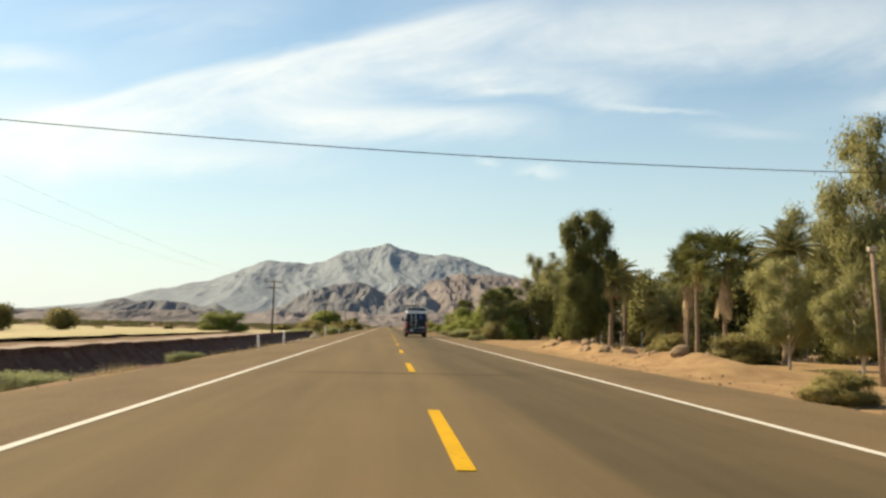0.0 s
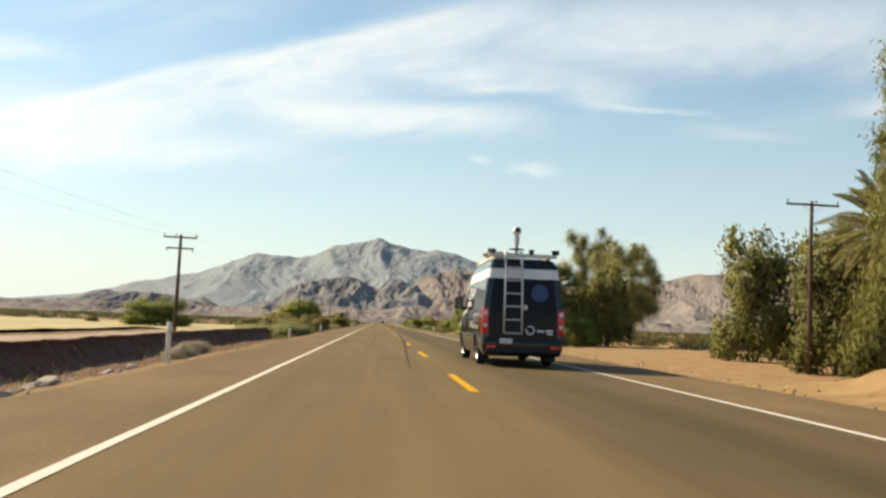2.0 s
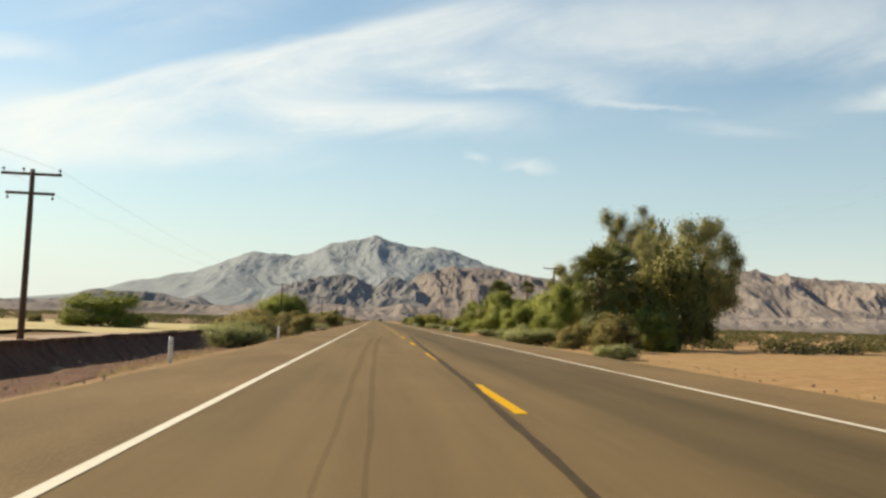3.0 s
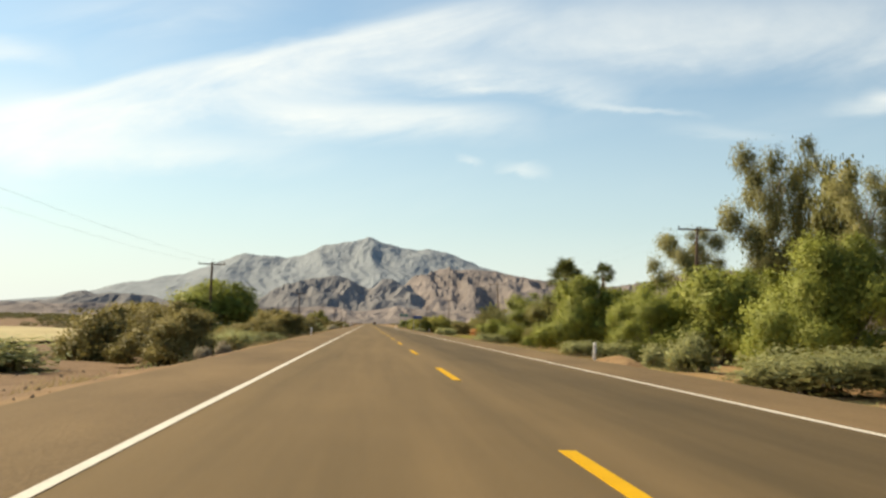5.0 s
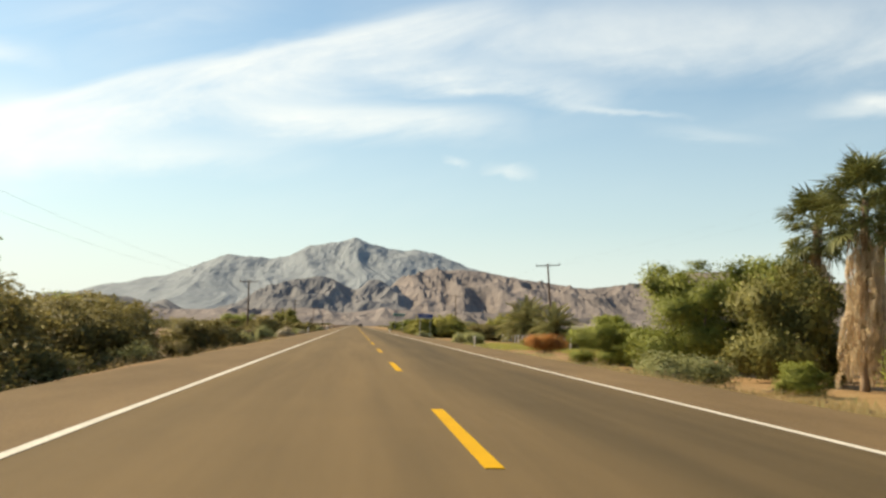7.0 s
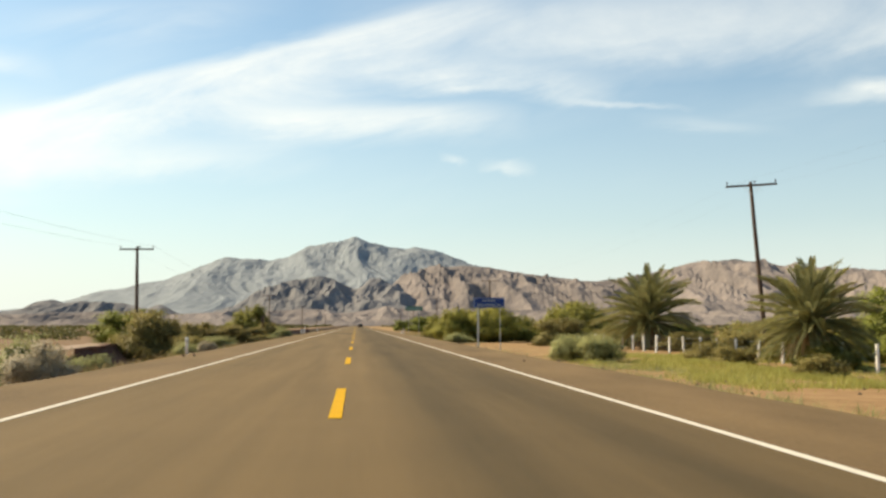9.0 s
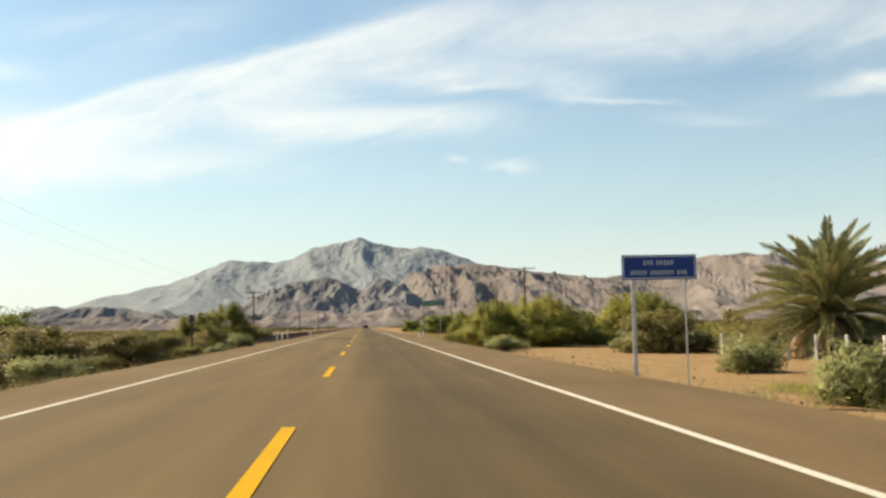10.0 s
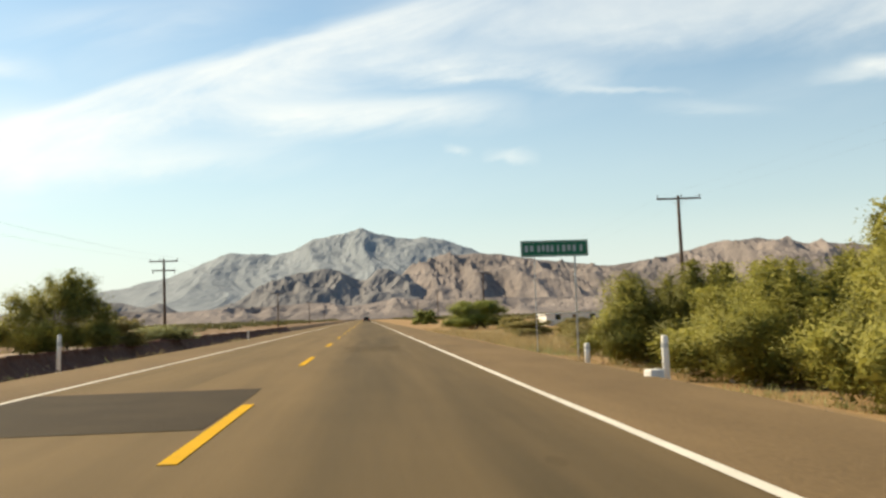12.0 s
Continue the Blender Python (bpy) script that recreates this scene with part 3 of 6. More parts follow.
def ditch_bank(first, last):
    """The ditch's bed and far side: a steep, damp earth face, crumbled and fluted, its shade put into the colour."""
    verts, faces, ys = [], [], spaced(first, last, 0.5)
    n = 7
    bed = (-10.2, -10.9, -11.6, -12.3, -12.9)
    for y in ys:
        bend = 0.5 * math.sin(y * 0.05) + 0.35 * noise.noise((y * 0.12, 3.0, 0.0))
        for x in bed:
            verts.append((x - bend, y, ground_height(x - bend, y) + 0.04))
        for k in range(n):
            f = k / (n - 1)
            x = -14.56 - bend + 1.25 * (1 - f) ** 1.4 + 0.16 * noise.fractal((y * 0.9, f * 2.0, 4.0), 0.8, 2.0, 4)
            top = -0.17 + 0.12 * noise.noise((y * 0.25, 8.0, 0))
            verts.append((x + 0.12 * (f > 0.99), y, -1.42 + (top + 1.42) * f + 0.05 * noise.noise((y * 1.7, f * 3, 2.0))))
        verts.append((-15.5 - bend, y, -0.29))
    m = n + 1 + len(bed)
    for j in range(len(ys) - 1):
        for k in range(m - 1):
            faces.append((j * m + k, (j + 1) * m + k, (j + 1) * m + k + 1, j * m + k + 1))
    tagged(new("ditch_bank", mesh_from("ditch_bank", verts, faces, BANK)), "bed and steep crumbling bank of the dry ditch, shade darkened into its colour", "earth bank", kind="structure")


# damp earth brown, taken darker for the shade on bank and bed
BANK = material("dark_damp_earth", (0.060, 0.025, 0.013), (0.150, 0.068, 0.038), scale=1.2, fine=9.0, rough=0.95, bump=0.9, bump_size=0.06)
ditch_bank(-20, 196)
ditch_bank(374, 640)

# ---- plants ----
def leaves(name, centres, ways, lengths, widths, mat, rng, flat=0.0, facing=None):
    """Many small pointed leaves: centre, direction, length and width of each, as one mesh."""
    n = len(centres)
    spin = rng.normal(size=(n, 3))
    spin[:, 2] *= 1 - flat
    side = np.cross(ways, spin)
    side /= np.linalg.norm(side, axis=1)[:, None] + 1e-9
    up = np.cross(side, ways)
    l, w = (lengths * 0.5)[:, None], (widths * 0.5)[:, None]
    bowl = 0.25 * w * up
    verts = np.stack([centres - ways * l + side * w, centres + ways * l + bowl, centres - ways * l - side * w], 1).reshape(-1, 3)
    if facing is not None:  # leaves lie outwards on their clump
        verts = verts.reshape(-1, 3, 3)
        face = np.cross(verts[:, 1] - verts[:, 0], verts[:, 2] - verts[:, 0])
        turn = (face * facing).sum(1) < 0
        verts[turn] = verts[turn][:, ::-1]
        verts = verts.reshape(-1, 3)
    me = bpy.data.meshes.new(name)
    me.vertices.add(3 * n)
    me.vertices.foreach_set("co", verts.ravel())
    me.loops.add(3 * n)
    me.loops.foreach_set("vertex_index", np.arange(3 * n, dtype=np.int32))
    me.polygons.add(n)
    me.polygons.foreach_set("loop_start", np.arange(0, 3 * n, 3, dtype=np.int32))
    me.materials.append(mat)
    me.update(calc_edges=True)
    if facing is not None:
        me.polygons.foreach_set("use_smooth", np.ones(n, dtype=bool))
        me.attributes.new("custom_normal", "FLOAT_VECTOR", "POINT").data.foreach_set("vector", np.repeat(facing, 3, 0).astype(np.float32).ravel())
    return me


def unit(v):
    return v / (np.linalg.norm(v, axis=1)[:, None] + 1e-9)


def crown_mesh(name, lobes, count, leaf, mat, rng, droop=0.0, slim=0.4, shell=0.45, sprig=9, low=0.02, core=0.10):
    """Leaves in sprigs round branch ends that fill several lobes unevenly; larger leaves are added inside to block
    light.
    """
    lobes = np.array(lobes)
    weight = lobes[:, 3] ** 2
    pick = rng.choice(len(lobes), count // sprig, p=weight / weight.sum())
    way = unit(rng.normal(size=(len(pick), 3)))
    reach = rng.random(len(pick)) ** shell
    # bites taken out of the outline
    bite = np.array([0.78 + 0.42 * noise.noise(Vector(w) * 1.9 + Vector(lobes[p, :3]) * 7.0) for w, p in zip(way, pick)])
    tip = lobes[pick, :3] + way * (reach * bite)[:, None] * lobes[pick, 3:4] * np.array([1, 1, 1]) * lobes[pick, 4:5] ** np.array([0, 0, 1])
    tip = np.repeat(tip, sprig, 0)
    out = np.repeat(way, sprig, 0)
    centres = tip + rng.normal(size=tip.shape) * leaf * 1.5
    ways = unit(out * 0.6 + rng.normal(size=tip.shape) * 0.8 + np.array([0, 0, -droop]))
    facing = out
    length = leaf * (0.7 + 0.8 * rng.random(len(centres)))
    inner = int(len(pick) * core)
    if inner:
        inside = lobes[pick[:inner], :3] + way[:inner] * (rng.random(inner) ** 0.5 * 0.62)[:, None] * lobes[pick[:inner], 3:4] * lobes[pick[:inner], 4:5] ** np.array([0, 0, 1])
        centres, ways = np.concatenate([centres, inside]), np.concatenate([ways, unit(rng.normal(size=(inner, 3)))])
        facing = np.concatenate([facing, way[:inner]])
        length = np.concatenate([length, leaf * (2.6 + 1.6 * rng.random(inner))])
    lo, hi = np.percentile(centres[:, :2], 0.7, axis=0), np.percentile(centres[:, :2], 99.3, axis=0)
    centres[:, :2] = (centres[:, :2] - (lo + hi) / 2) / (hi - lo)
    centres[:, 2] = np.maximum(centres[:, 2] / np.percentile(centres[:, 2], 99.6), low)
    keep = (np.abs(centres[:, 0]) < 0.53) & (np.abs(centres[:, 1]) < 0.53) & (centres[:, 2] < 1.03)
    whole = unit((centres - np.array([0, 0, 0.35])) * np.array([1, 1, 0.9]))
    facing = unit(facing * 0.6 + whole * 0.7 + rng.normal(size=centres.shape) * 0.14)
    return leaves(name, centres[keep], ways[keep], length[keep], length[keep] * slim, mat, rng, facing=facing[keep])


def stems_mesh(name, ends, base_radius, mat, rng, foot=0.06, sides=5):
    """One bent, tapering stem for each end."""
    made = []
    for e in ends:
        e = Vector(e[:3])
        start = Vector((rng.normal() * foot, rng.normal() * foot, -0.05))
        mid = start.lerp(e, 0.5) + Vector((rng.normal() * 0.04, rng.normal() * 0.04, 0.03))
        made.append(mesh_of(name, tubed([start, start.lerp(mid, 0.5) + Vector((0, 0, 0.02)), mid, e], [base_radius, base_radius * 0.8, base_radius * 0.55, base_radius * 0.15], sides), mat, True))
    return made


shapes = {}


def bush_shape(kind, variant, far=False):
    """Unit-sized meshes (about 1 wide and 1 high) for a kind of shrub or tree; far from the road its leaves are fewer and larger."""
    key = (kind, variant, far)
    if key in shapes:
        return shapes[key]
    rng = np.random.default_rng(sum(map(ord, kind)) * 10 + variant)
    r = rng.random
    many, large = (0.4, 1.55) if far else (1.0, 1.0)
    if kind in ("mesquite", "scrub", "grove", "mesquite_small", "scrub_small"):
        small = kind.endswith("small")
        lobes = [(0, 0, 0.45, 0.30, 1.35)]
        for k in range(11):
            a, h = 2 * math.pi * (k + r()) / 11, 0.20 + 0.54 * r()
            d = (0.14 + 0.26 * r()) * (1.22 - 0.70 * h)
            lobes.append((math.cos(a) * d, math.sin(a) * d, h, 0.085 + 0.085 * r(), 1.0 + 0.5 * r()))
        for k in range(9):
            a, d = 2 * math.pi * (k + r()) / 9, 0.08 + 0.22 * r()
            lobes.append((math.cos(a) * d, math.sin(a) * d, 0.62 + 0.30 * r() - 0.5 * d, 0.05 + 0.055 * r(), 1.5))
        for k in range(8):
            a, d = 2 * math.pi * (k + r()) / 8, 0.26 + 0.12 * r()
            lobes.append((math.cos(a) * d, math.sin(a) * d, 0.10 + 0.14 * r(), 0.12 + 0.06 * r(), 1.2))
        mat = MESQUITE_LEAF if kind.startswith("mesq") else GROVE_LEAF if kind == "grove" else SCRUB_LEAF
        crown = crown_mesh("crown", lobes, int((16000 if small else 64000 if kind == "mesquite" else 28000) * many), (0.034 if small else 0.0162 if kind == "mesquite" else 0.0242) * large, mat, rng, 0.25, 0.55, core=0.35)
        trunk = stems_mesh("stem", lobes[1:6], 0.022, BARK, rng)
    elif kind in ("sage", "saltbush"):
        lobes = [(0, 0, 0.22, 0.26, 1.1)]
        for k in range(17):
            a, d = 2.4 * k + r(), 0.40 * math.sqrt((k + 0.5) / 17)
            lobes.append((math.cos(a) * d, math.sin(a) * d, 0.14 + (0.62 - 1.1 * d) * r(), 0.08 + 0.09 * r(), 1.1 + 1.1 * r()))
        mat = SAGE_LEAF if kind == "sage" else PALE_LEAF
        crown = crown_mesh("crown", lobes, int(12000 * many), 0.048 * large, mat, rng, -0.5, 0.38, core=0.3)
        trunk = stems_mesh("stem", lobes[1:5], 0.02, BARK, rng)
    elif kind == "dry_bush":
        lobes = [(0, 0, 0.4, 0.42, 1.1)] + [(0.28 * math.cos(a), 0.28 * math.sin(a), 0.4 + 0.25 * r(), 0.18, 1.2) for a in (k + r() for k in range(6))]
        crown = crown_mesh("crown", lobes, 22000, 0.055, DRY_LEAF, rng, -0.3, 0.14, 0.6)
        trunk = stems_mesh("stem", lobes[1:5], 0.015, BARK, rng)
    elif kind == "tamarisk":
        # billowing clumps from the ground up, feathery plumes over them
        lobes, ends = [], []
        for k in range(15):
            a, d = 2.4 * k + r(), 0.40 * math.sqrt((k + 0.5) / 15)
            big = 0.10 + 0.09 * r()
            top = (0.84 - 0.50 * (d / 0.4) ** 2) * (0.65 + 0.35 * r())
            lobes.append((math.cos(a) * d, math.sin(a) * d, max(big * 0.6, top - big), big, 1.25))
            lobes.append((math.cos(a) * d * 0.86, math.sin(a) * d * 0.86, 0.08 + 0.12 * r(), big * 0.85, 1.2))
            ends.append((math.cos(a) * d, math.sin(a) * d, top))
        for k in range(13):
            a, d = 2.4 * k + 2 * r(), 0.30 * math.sqrt(r())
            top = (1.0 - 0.35 * (d / 0.3) ** 2) * (0.78 + 0.24 * r())
            for j in range(5):
                lobes.append((math.cos(a) * d * (0.8 + 0.05 * j), math.sin(a) * d * (0.8 + 0.05 * j), top - 0.055 * (4 - j), 0.062 - 0.011 * j, 1.5))
        crown = crown_mesh("crown", lobes, int(58000 * many), 0.0178 * large, TAMARISK_LEAF, rng, -0.2, 0.34, 0.42, 10, core=1.0)
        trunk = stems_mesh("stem", ends[:7], 0.012, BARK, rng)
    elif kind in ("eucalyptus", "eucalyptus_slim", "scrub_tree", "scrub_tall"):
        lobes, ends = [], []
        slim, tall = kind == "eucalyptus_slim", kind == "scrub_tall"
        low, middle, half = (0.10, 0.46, 0.55) if slim else (0.08, 0.34, 0.66) if tall else (0.24, 0.63, 0.40)
        for k in range(32):
            h = low + (0.94 - low) * (k + r()) / 32
            wide = 0.42 * math.sqrt(max(0.02, 1 - ((h - middle) / half) ** 2)) * (0.88 + 0.16 * math.sin(7 * h + 2 * variant))
            a = 2.4 * k + r()
            d = wide * (0.35 + 0.65 * r())
            lobes.append((math.cos(a) * d, math.sin(a) * d, h, (0.20 if slim else 0.10 + 0.08 * r()) * (1.25 - 0.5 * h), 0.50 if slim else 1.1 if tall else 0.55))
            ends.append((math.cos(a) * d, math.sin(a) * d, h))
        leaf = {"scrub_tree": 0.045, "scrub_tall": 0.024}.get(kind, 0.019)
        mat = {"scrub_tree": SCRUB_LEAF, "scrub_tall": TAMARISK_LEAF, "eucalyptus_slim": SLIM_LEAF}.get(kind, EUCALYPTUS_LEAF)
        crown = crown_mesh("crown", lobes, int((62000 if slim else 44000 if leaf < 0.04 else 14000) * many), leaf * large, mat, rng, -0.2 if tall else 0.7, 0.42, 0.55, 10, core=1.0 if slim else 0.4 if tall else 0.12)
        lean, bark = 0.03, BARK if kind.startswith("scrub") else PALE_BARK
        spine = [Vector((lean * math.sin(3 * f), lean * math.cos(4 * f) - lean, -0.03 + 0.93 * f)) for f in (0, 0.15, 0.3, 0.5, 0.7, 1)]
        trunk = [mesh_of("trunk", tubed(spine, [0.026, 0.021, 0.018, 0.014, 0.010, 0.003], 8), bark, True)]
        for e in ends:
            e = Vector(e)
            root = max(0.10, e.z - 0.24)
            start = Vector((lean * math.sin(3 * root), lean * math.cos(4 * root) - lean, root))
            trunk.append(mesh_of("limb", tubed([start, start.lerp(e, 0.5) + Vector((0, 0, 0.015)), e], [0.009, 0.006, 0.002], 5), bark, True))
    shapes[key] = (trunk, crown)
    return shapes[key]


def frond_mesh(variant, dead=False):
    """A date palm's feather leaf, 1 long, along +x, arching down, with narrow leaflets either side."""
    key = ("frond", variant, dead)
    if key in shapes:
        return shapes[key]
    rng = np.random.default_rng(500 + variant)
    sag = 0.05 + 0.11 * variant
    bm = bmesh.new()
    line = [Vector((f, 0, 0.10 * math.sin(f * 2.2) - sag * f * f * 1.3)) for f in np.linspace(0, 1, 9)]
    tube(bm, line, [0.013 * (1 - 0.85 * f) for f in np.linspace(0, 1, 9)], 4)
    for i in range(46):
        f = 0.12 + 0.87 * i / 45
        at = Vector((f, 0, 0.10 * math.sin(f * 2.2) - sag * f * f * 1.3))
        long = 0.17 * math.sin(math.pi * (0.12 + 0.80 * f)) + 0.035
        for side in (-1, 1):
            way = Vector((0.95, side * (0.36 + 0.22 * rng.random()), 0.42 - 0.30 * rng.random())).normalized()
            across = way.cross(Vector((0, 0, 1))).normalized() * 0.011
            a, b, c, d = (bm.verts.new(p) for p in (at - across * 0.5, at + way * long * 0.5 + across, at + way * long + Vector((0, 0, -0.02)), at + way * long * 0.5 - across))
            bm.faces.new((a, b, c, d))
    shapes[key] = mesh_of("frond", bm, DEAD_LEAF if dead else DATE_LEAF)
    return shapes[key]


def fan_mesh(variant, dead=False):
    """A fan palm's leaf, 1 long: a stalk and a round pleated fan split into fingers."""
    key = ("fan", variant, dead)
    if key in shapes:
        return shapes[key]
    rng = np.random.default_rng(700 + variant)
    bm = bmesh.new()
    tube(bm, [(0, 0, 0), (0.3, 0, 0.02), (0.55, 0, 0)], [0.014, 0.011, 0.008], 4)
    hub, fingers = Vector((0.52, 0, 0)), 20
    for i in range(fingers):
        a = radians(-125 + 250 * (i + 0.5) / fingers)
        long = (0.50 - 0.14 * abs(a) / 2.2) * (0.85 + 0.3 * rng.random()) * (0.8 if dead else 1)
        fold = 0.012 if i % 2 else -0.012
        way = Vector((math.cos(a), math.sin(a), 0))
        cross = Vector((-way.y, way.x, 0)) * (0.5 * math.pi / fingers * 0.30)
        fall = Vector((0, 0, -0.16 * rng.random() - 0.05))
        p = [hub, hub + way * long * 0.55 + cross + Vector((0, 0, fold)), hub + way * long + fall, hub + way * long * 0.55 - cross + Vector((0, 0, fold))]
        bm.faces.new([bm.verts.new(q) for q in p])
    shapes[key] = mesh_of("frond", bm, DEAD_LEAF if dead else FAN_LEAF)
    return shapes[key]


def palm_trunk(high, radius, key):
    key = ("trunk", key)
    if key not in shapes:
        bm = bmesh.new()
        n = 26
        tube(bm, [(0.04 * math.sin(i * 0.3), 0, -0.15 + (high + 0.15) * i / n) for i in range(n + 1)], [radius * (1.25 - 0.35 * i / n) * (1.08 if i % 2 else 0.94) for i in range(n + 1)], 10)
        shapes[key] = mesh_of("trunk", bm, PALM_BARK, True)
    return shapes[key]


def date_palm(x, y, wide, top, count=104):
    z = ground_height(x, y)
    rng = np.random.default_rng(int(x * 7 + y))
    reach = wide * 0.50
    high = max(0.5, top - z - reach * 1.05)
    tree = thing("date_palm", x, y, z, "date palm with grey-green arching feather fronds" if high > 1.5 else "low date palm with arching grey-green fronds, nearly trunkless", "palm tree", "palms beside the road", 360 * rng.random())
    hang("trunk", palm_trunk(high, 0.24, round(high, 1)), tree)
    for i in range(count):
        f = hang("frond", frond_mesh(i % 3), tree)
        lift = 86 - 122 * ((i + 0.5) / count) ** 0.9 + rng.normal() * 5
        f.matrix_basis = Matrix.Translation((0, 0, high - 0.05)) @ pose(0, 0, 0, 0, -lift, 137.5 * i) @ Matrix.Diagonal((*(reach * (0.85 + 0.25 * rng.random()),) * 3, 1))
    for i in range(26):
        f = hang("dead_frond", frond_mesh(i % 3, True), tree, "dead brown frond hanging under the crown")
        f.matrix_basis = Matrix.Translation((0, 0, high - 0.15)) @ pose(0, 0, 0, 0, 38 + 26 * rng.random(), 137.5 * i + 40) @ Matrix.Diagonal((*(reach * (0.45 + 0.25 * rng.random()),) * 3, 1))


def fan_palm(x, y, wide, top, style="", count=34):
    z = ground_height(x, y)
    rng = np.random.default_rng(int(x * 5 + y * 3))
    skirt, full = style == "skirt", style == "full"
    reach = max(1.7, wide * 0.74) if style else max(1.3, wide * 0.52)
    high = max(1.0, top - z - reach * 0.8)
    label = {"skirt": "tall fan palm wrapped in a stringy skirt of dead pale fronds", "full": "shaggy fan palm, green and dead fans hanging down its trunk"}.get(style, "fan palm with round green fans on a bare trunk")
    tree = thing("fan_palm", x, y, z, label, "palm tree", "palms beside the road", 360 * rng.random())
    hang("trunk", palm_trunk(high, 0.16, round(high, 1)), tree)
    count = 80 if full else 54 if skirt else count
    for i in range(count):
        f = hang("frond", fan_mesh(i % 3), tree)
        lift = 84 - (128 if skirt else 150 if full else 120) * ((i + 0.5) / count) ** 0.9 + rng.normal() * 9
        down = 0.5 * high * max(0.0, i / count - 0.4) if full else 0.9 * (i / count) ** 2 if skirt else 0.0
        f.matrix_basis = Matrix.Translation((0, 0, high - down)) @ pose(0, 0, 0, 0, -lift, 137.5 * i) @ pose(0, 0, 0, rng.normal() * 18) @ Matrix.Diagonal((*(reach * (0.75 + 0.35 * rng.random()),) * 3, 1))
    dead = 230 if skirt else 60 if full else 24
    for i in range(dead):
        f = hang("dead_frond", fan_mesh(i % 3, True), tree, "dead hanging pale brown frond")
        fall = (0.76 * high - 1.0) if skirt else min(2.4, 0.4 * high)
        a = radians(137.5 * i)
        size, tilt = ((1.3 + 1.1 * rng.random()), 79 + 10 * rng.random()) if skirt else (reach * 0.75, 70 + 18 * rng.random())
        out = 0.12 + (1.10 * rng.random() * (0.45 + 0.55 * i / dead) if skirt else 0)
        f.matrix_basis = Matrix.Translation((out * math.cos(a), out * math.sin(a), high - (0.16 * high if skirt else 0.1) - fall * i / dead)) @ pose(0, 0, 0, 0, tilt, 137.5 * i) @ pose(0, 0, 0, rng.normal() * 25) @ Matrix.Diagonal((size, size * (0.19 if skirt else 0.45), size * 0.7, 1))


LOOKS = {
    "mesquite": ("mesquite_shrub", "rounded green mesquite shrub growing down to the soil", "shrub", 4),
    "grove": ("grove_tree", "dense dusty olive tree in the palm grove, and one shade-darkened mesquite", "tree", 3),
    "scrub": ("scrub_bush", "dusty olive-brown desert scrub bush", "shrub", 3),
    "sage": ("sagebrush", "low grey-green sagebrush on the verge", "shrub", 3),
    "saltbush": ("saltbush", "small pale dry saltbush at the edge of the shoulder", "shrub", 2),
    "dry_bush": ("dry_bush", "dried rust-coloured round bush on the verge", "shrub", 2),
    "tamarisk": ("tamarisk", "feathery yellow-green tamarisk thicket beside the shoulder", "shrub", 3),
    "eucalyptus": ("eucalyptus", "tall olive eucalyptus with pale limbs and an open crown", "tree", 3),
    "eucalyptus_slim": ("eucalyptus", "slim columnar eucalyptus, dense dark green foliage", "tree", 2),
    "scrub_tree": ("scrub_tree", "small dark tree standing in the flat field", "tree", 1),
    "scrub_tall": ("scrub_tree", "tall brushy olive tree beyond the ditch", "tree", 1),
}
counts = {}


def plant(kind, x, y, wide, top):
    if kind == "date_palm":
        return date_palm(x, y, wide, top)
    if kind.startswith("fan_palm"):
        return fan_palm(x, y, wide, top, kind[9:])
    z = ground_height(x, y)
    name, label, category, variants = LOOKS[kind]
    n = counts[kind] = counts.get(kind, 0) + 1
    shape = kind
    if kind in ("mesquite", "scrub") and wide < (3.2 if kind == "mesquite" else 4.4):
        shape += "_small"
    trunk, crown = bush_shape(shape, n % variants, abs(x) > {"mesquite": 20.6, "tamarisk": 17.7, "scrub": 14.4, "sage": 14.9}.get(kind, 25.5) and name != "eucalyptus" or kind == "mesquite" and x < 0)
    high = max(0.45, top - z)
    tree = thing(name, x, y, z, label, category, "", 97.0 * n, (wide, wide, high))
    for piece in trunk if isinstance(trunk, list) else [trunk]:
        hang(piece.name.split(".")[0], piece, tree)
    hang("crown", crown, tree)


# left of the road, about 25 to 288 m along
for row in (
    ("saltbush", -7.0, 215.4, 0.6, 0.15), ("saltbush", -7.3, 212.6, 0.6, 0.0), ("saltbush", -7.4, 344.6, 1.7, 0.6), ("saltbush", -7.3, 371.6, 0.9, 0.2),
    ("saltbush", -7.6, 108.0, 0.9, 0.1), ("saltbush", -7.8, 111.5, 1.0, 0.1), ("saltbush", -7.5, 106.0, 0.7, 0.0),
    ("sage", -7.6, 27.5, 2.2, -0.1),
    ("sage", -7.9, 30.0, 2.0, -0.15),
    ("sage", -8.2, 47.5, 1.6, -0.2),
    ("scrub_tree", -46.6, 132.5, 2.8, 2.8),
    ("scrub_tree", -46.6, 155.1, 4.7, 2.6),
    ("sage", -18.5, 221.1, 7.1, 0.1),
    ("scrub", -60.0, 222.1, 2.5, -0.2),
    ("scrub", -16.5, 233.4, 4.0, 1.3),
    ("sage", -9.5, 238.4, 1.6, 0.4),
    ("scrub", -16.0, 242.3, 4.8, 1.8),
    ("sage", -10.5, 248.0, 2.6, 0.2),
    ("mesquite", -40.0, 256.2, 11.5, 3.8),
    ("scrub", -19.3, 261.2, 7.5, 2.1),
    ("sage", -17.3, 269.4, 7.0, -0.2),
    ("mesquite", -17.5, 279.7, 9.4, 4.7),
    ("mesquite", -17.0, 281.2, 8.6, 4.5),
    ("scrub", -60.0, 288.6, 3.2, 0.2),
):
    plant(*row)
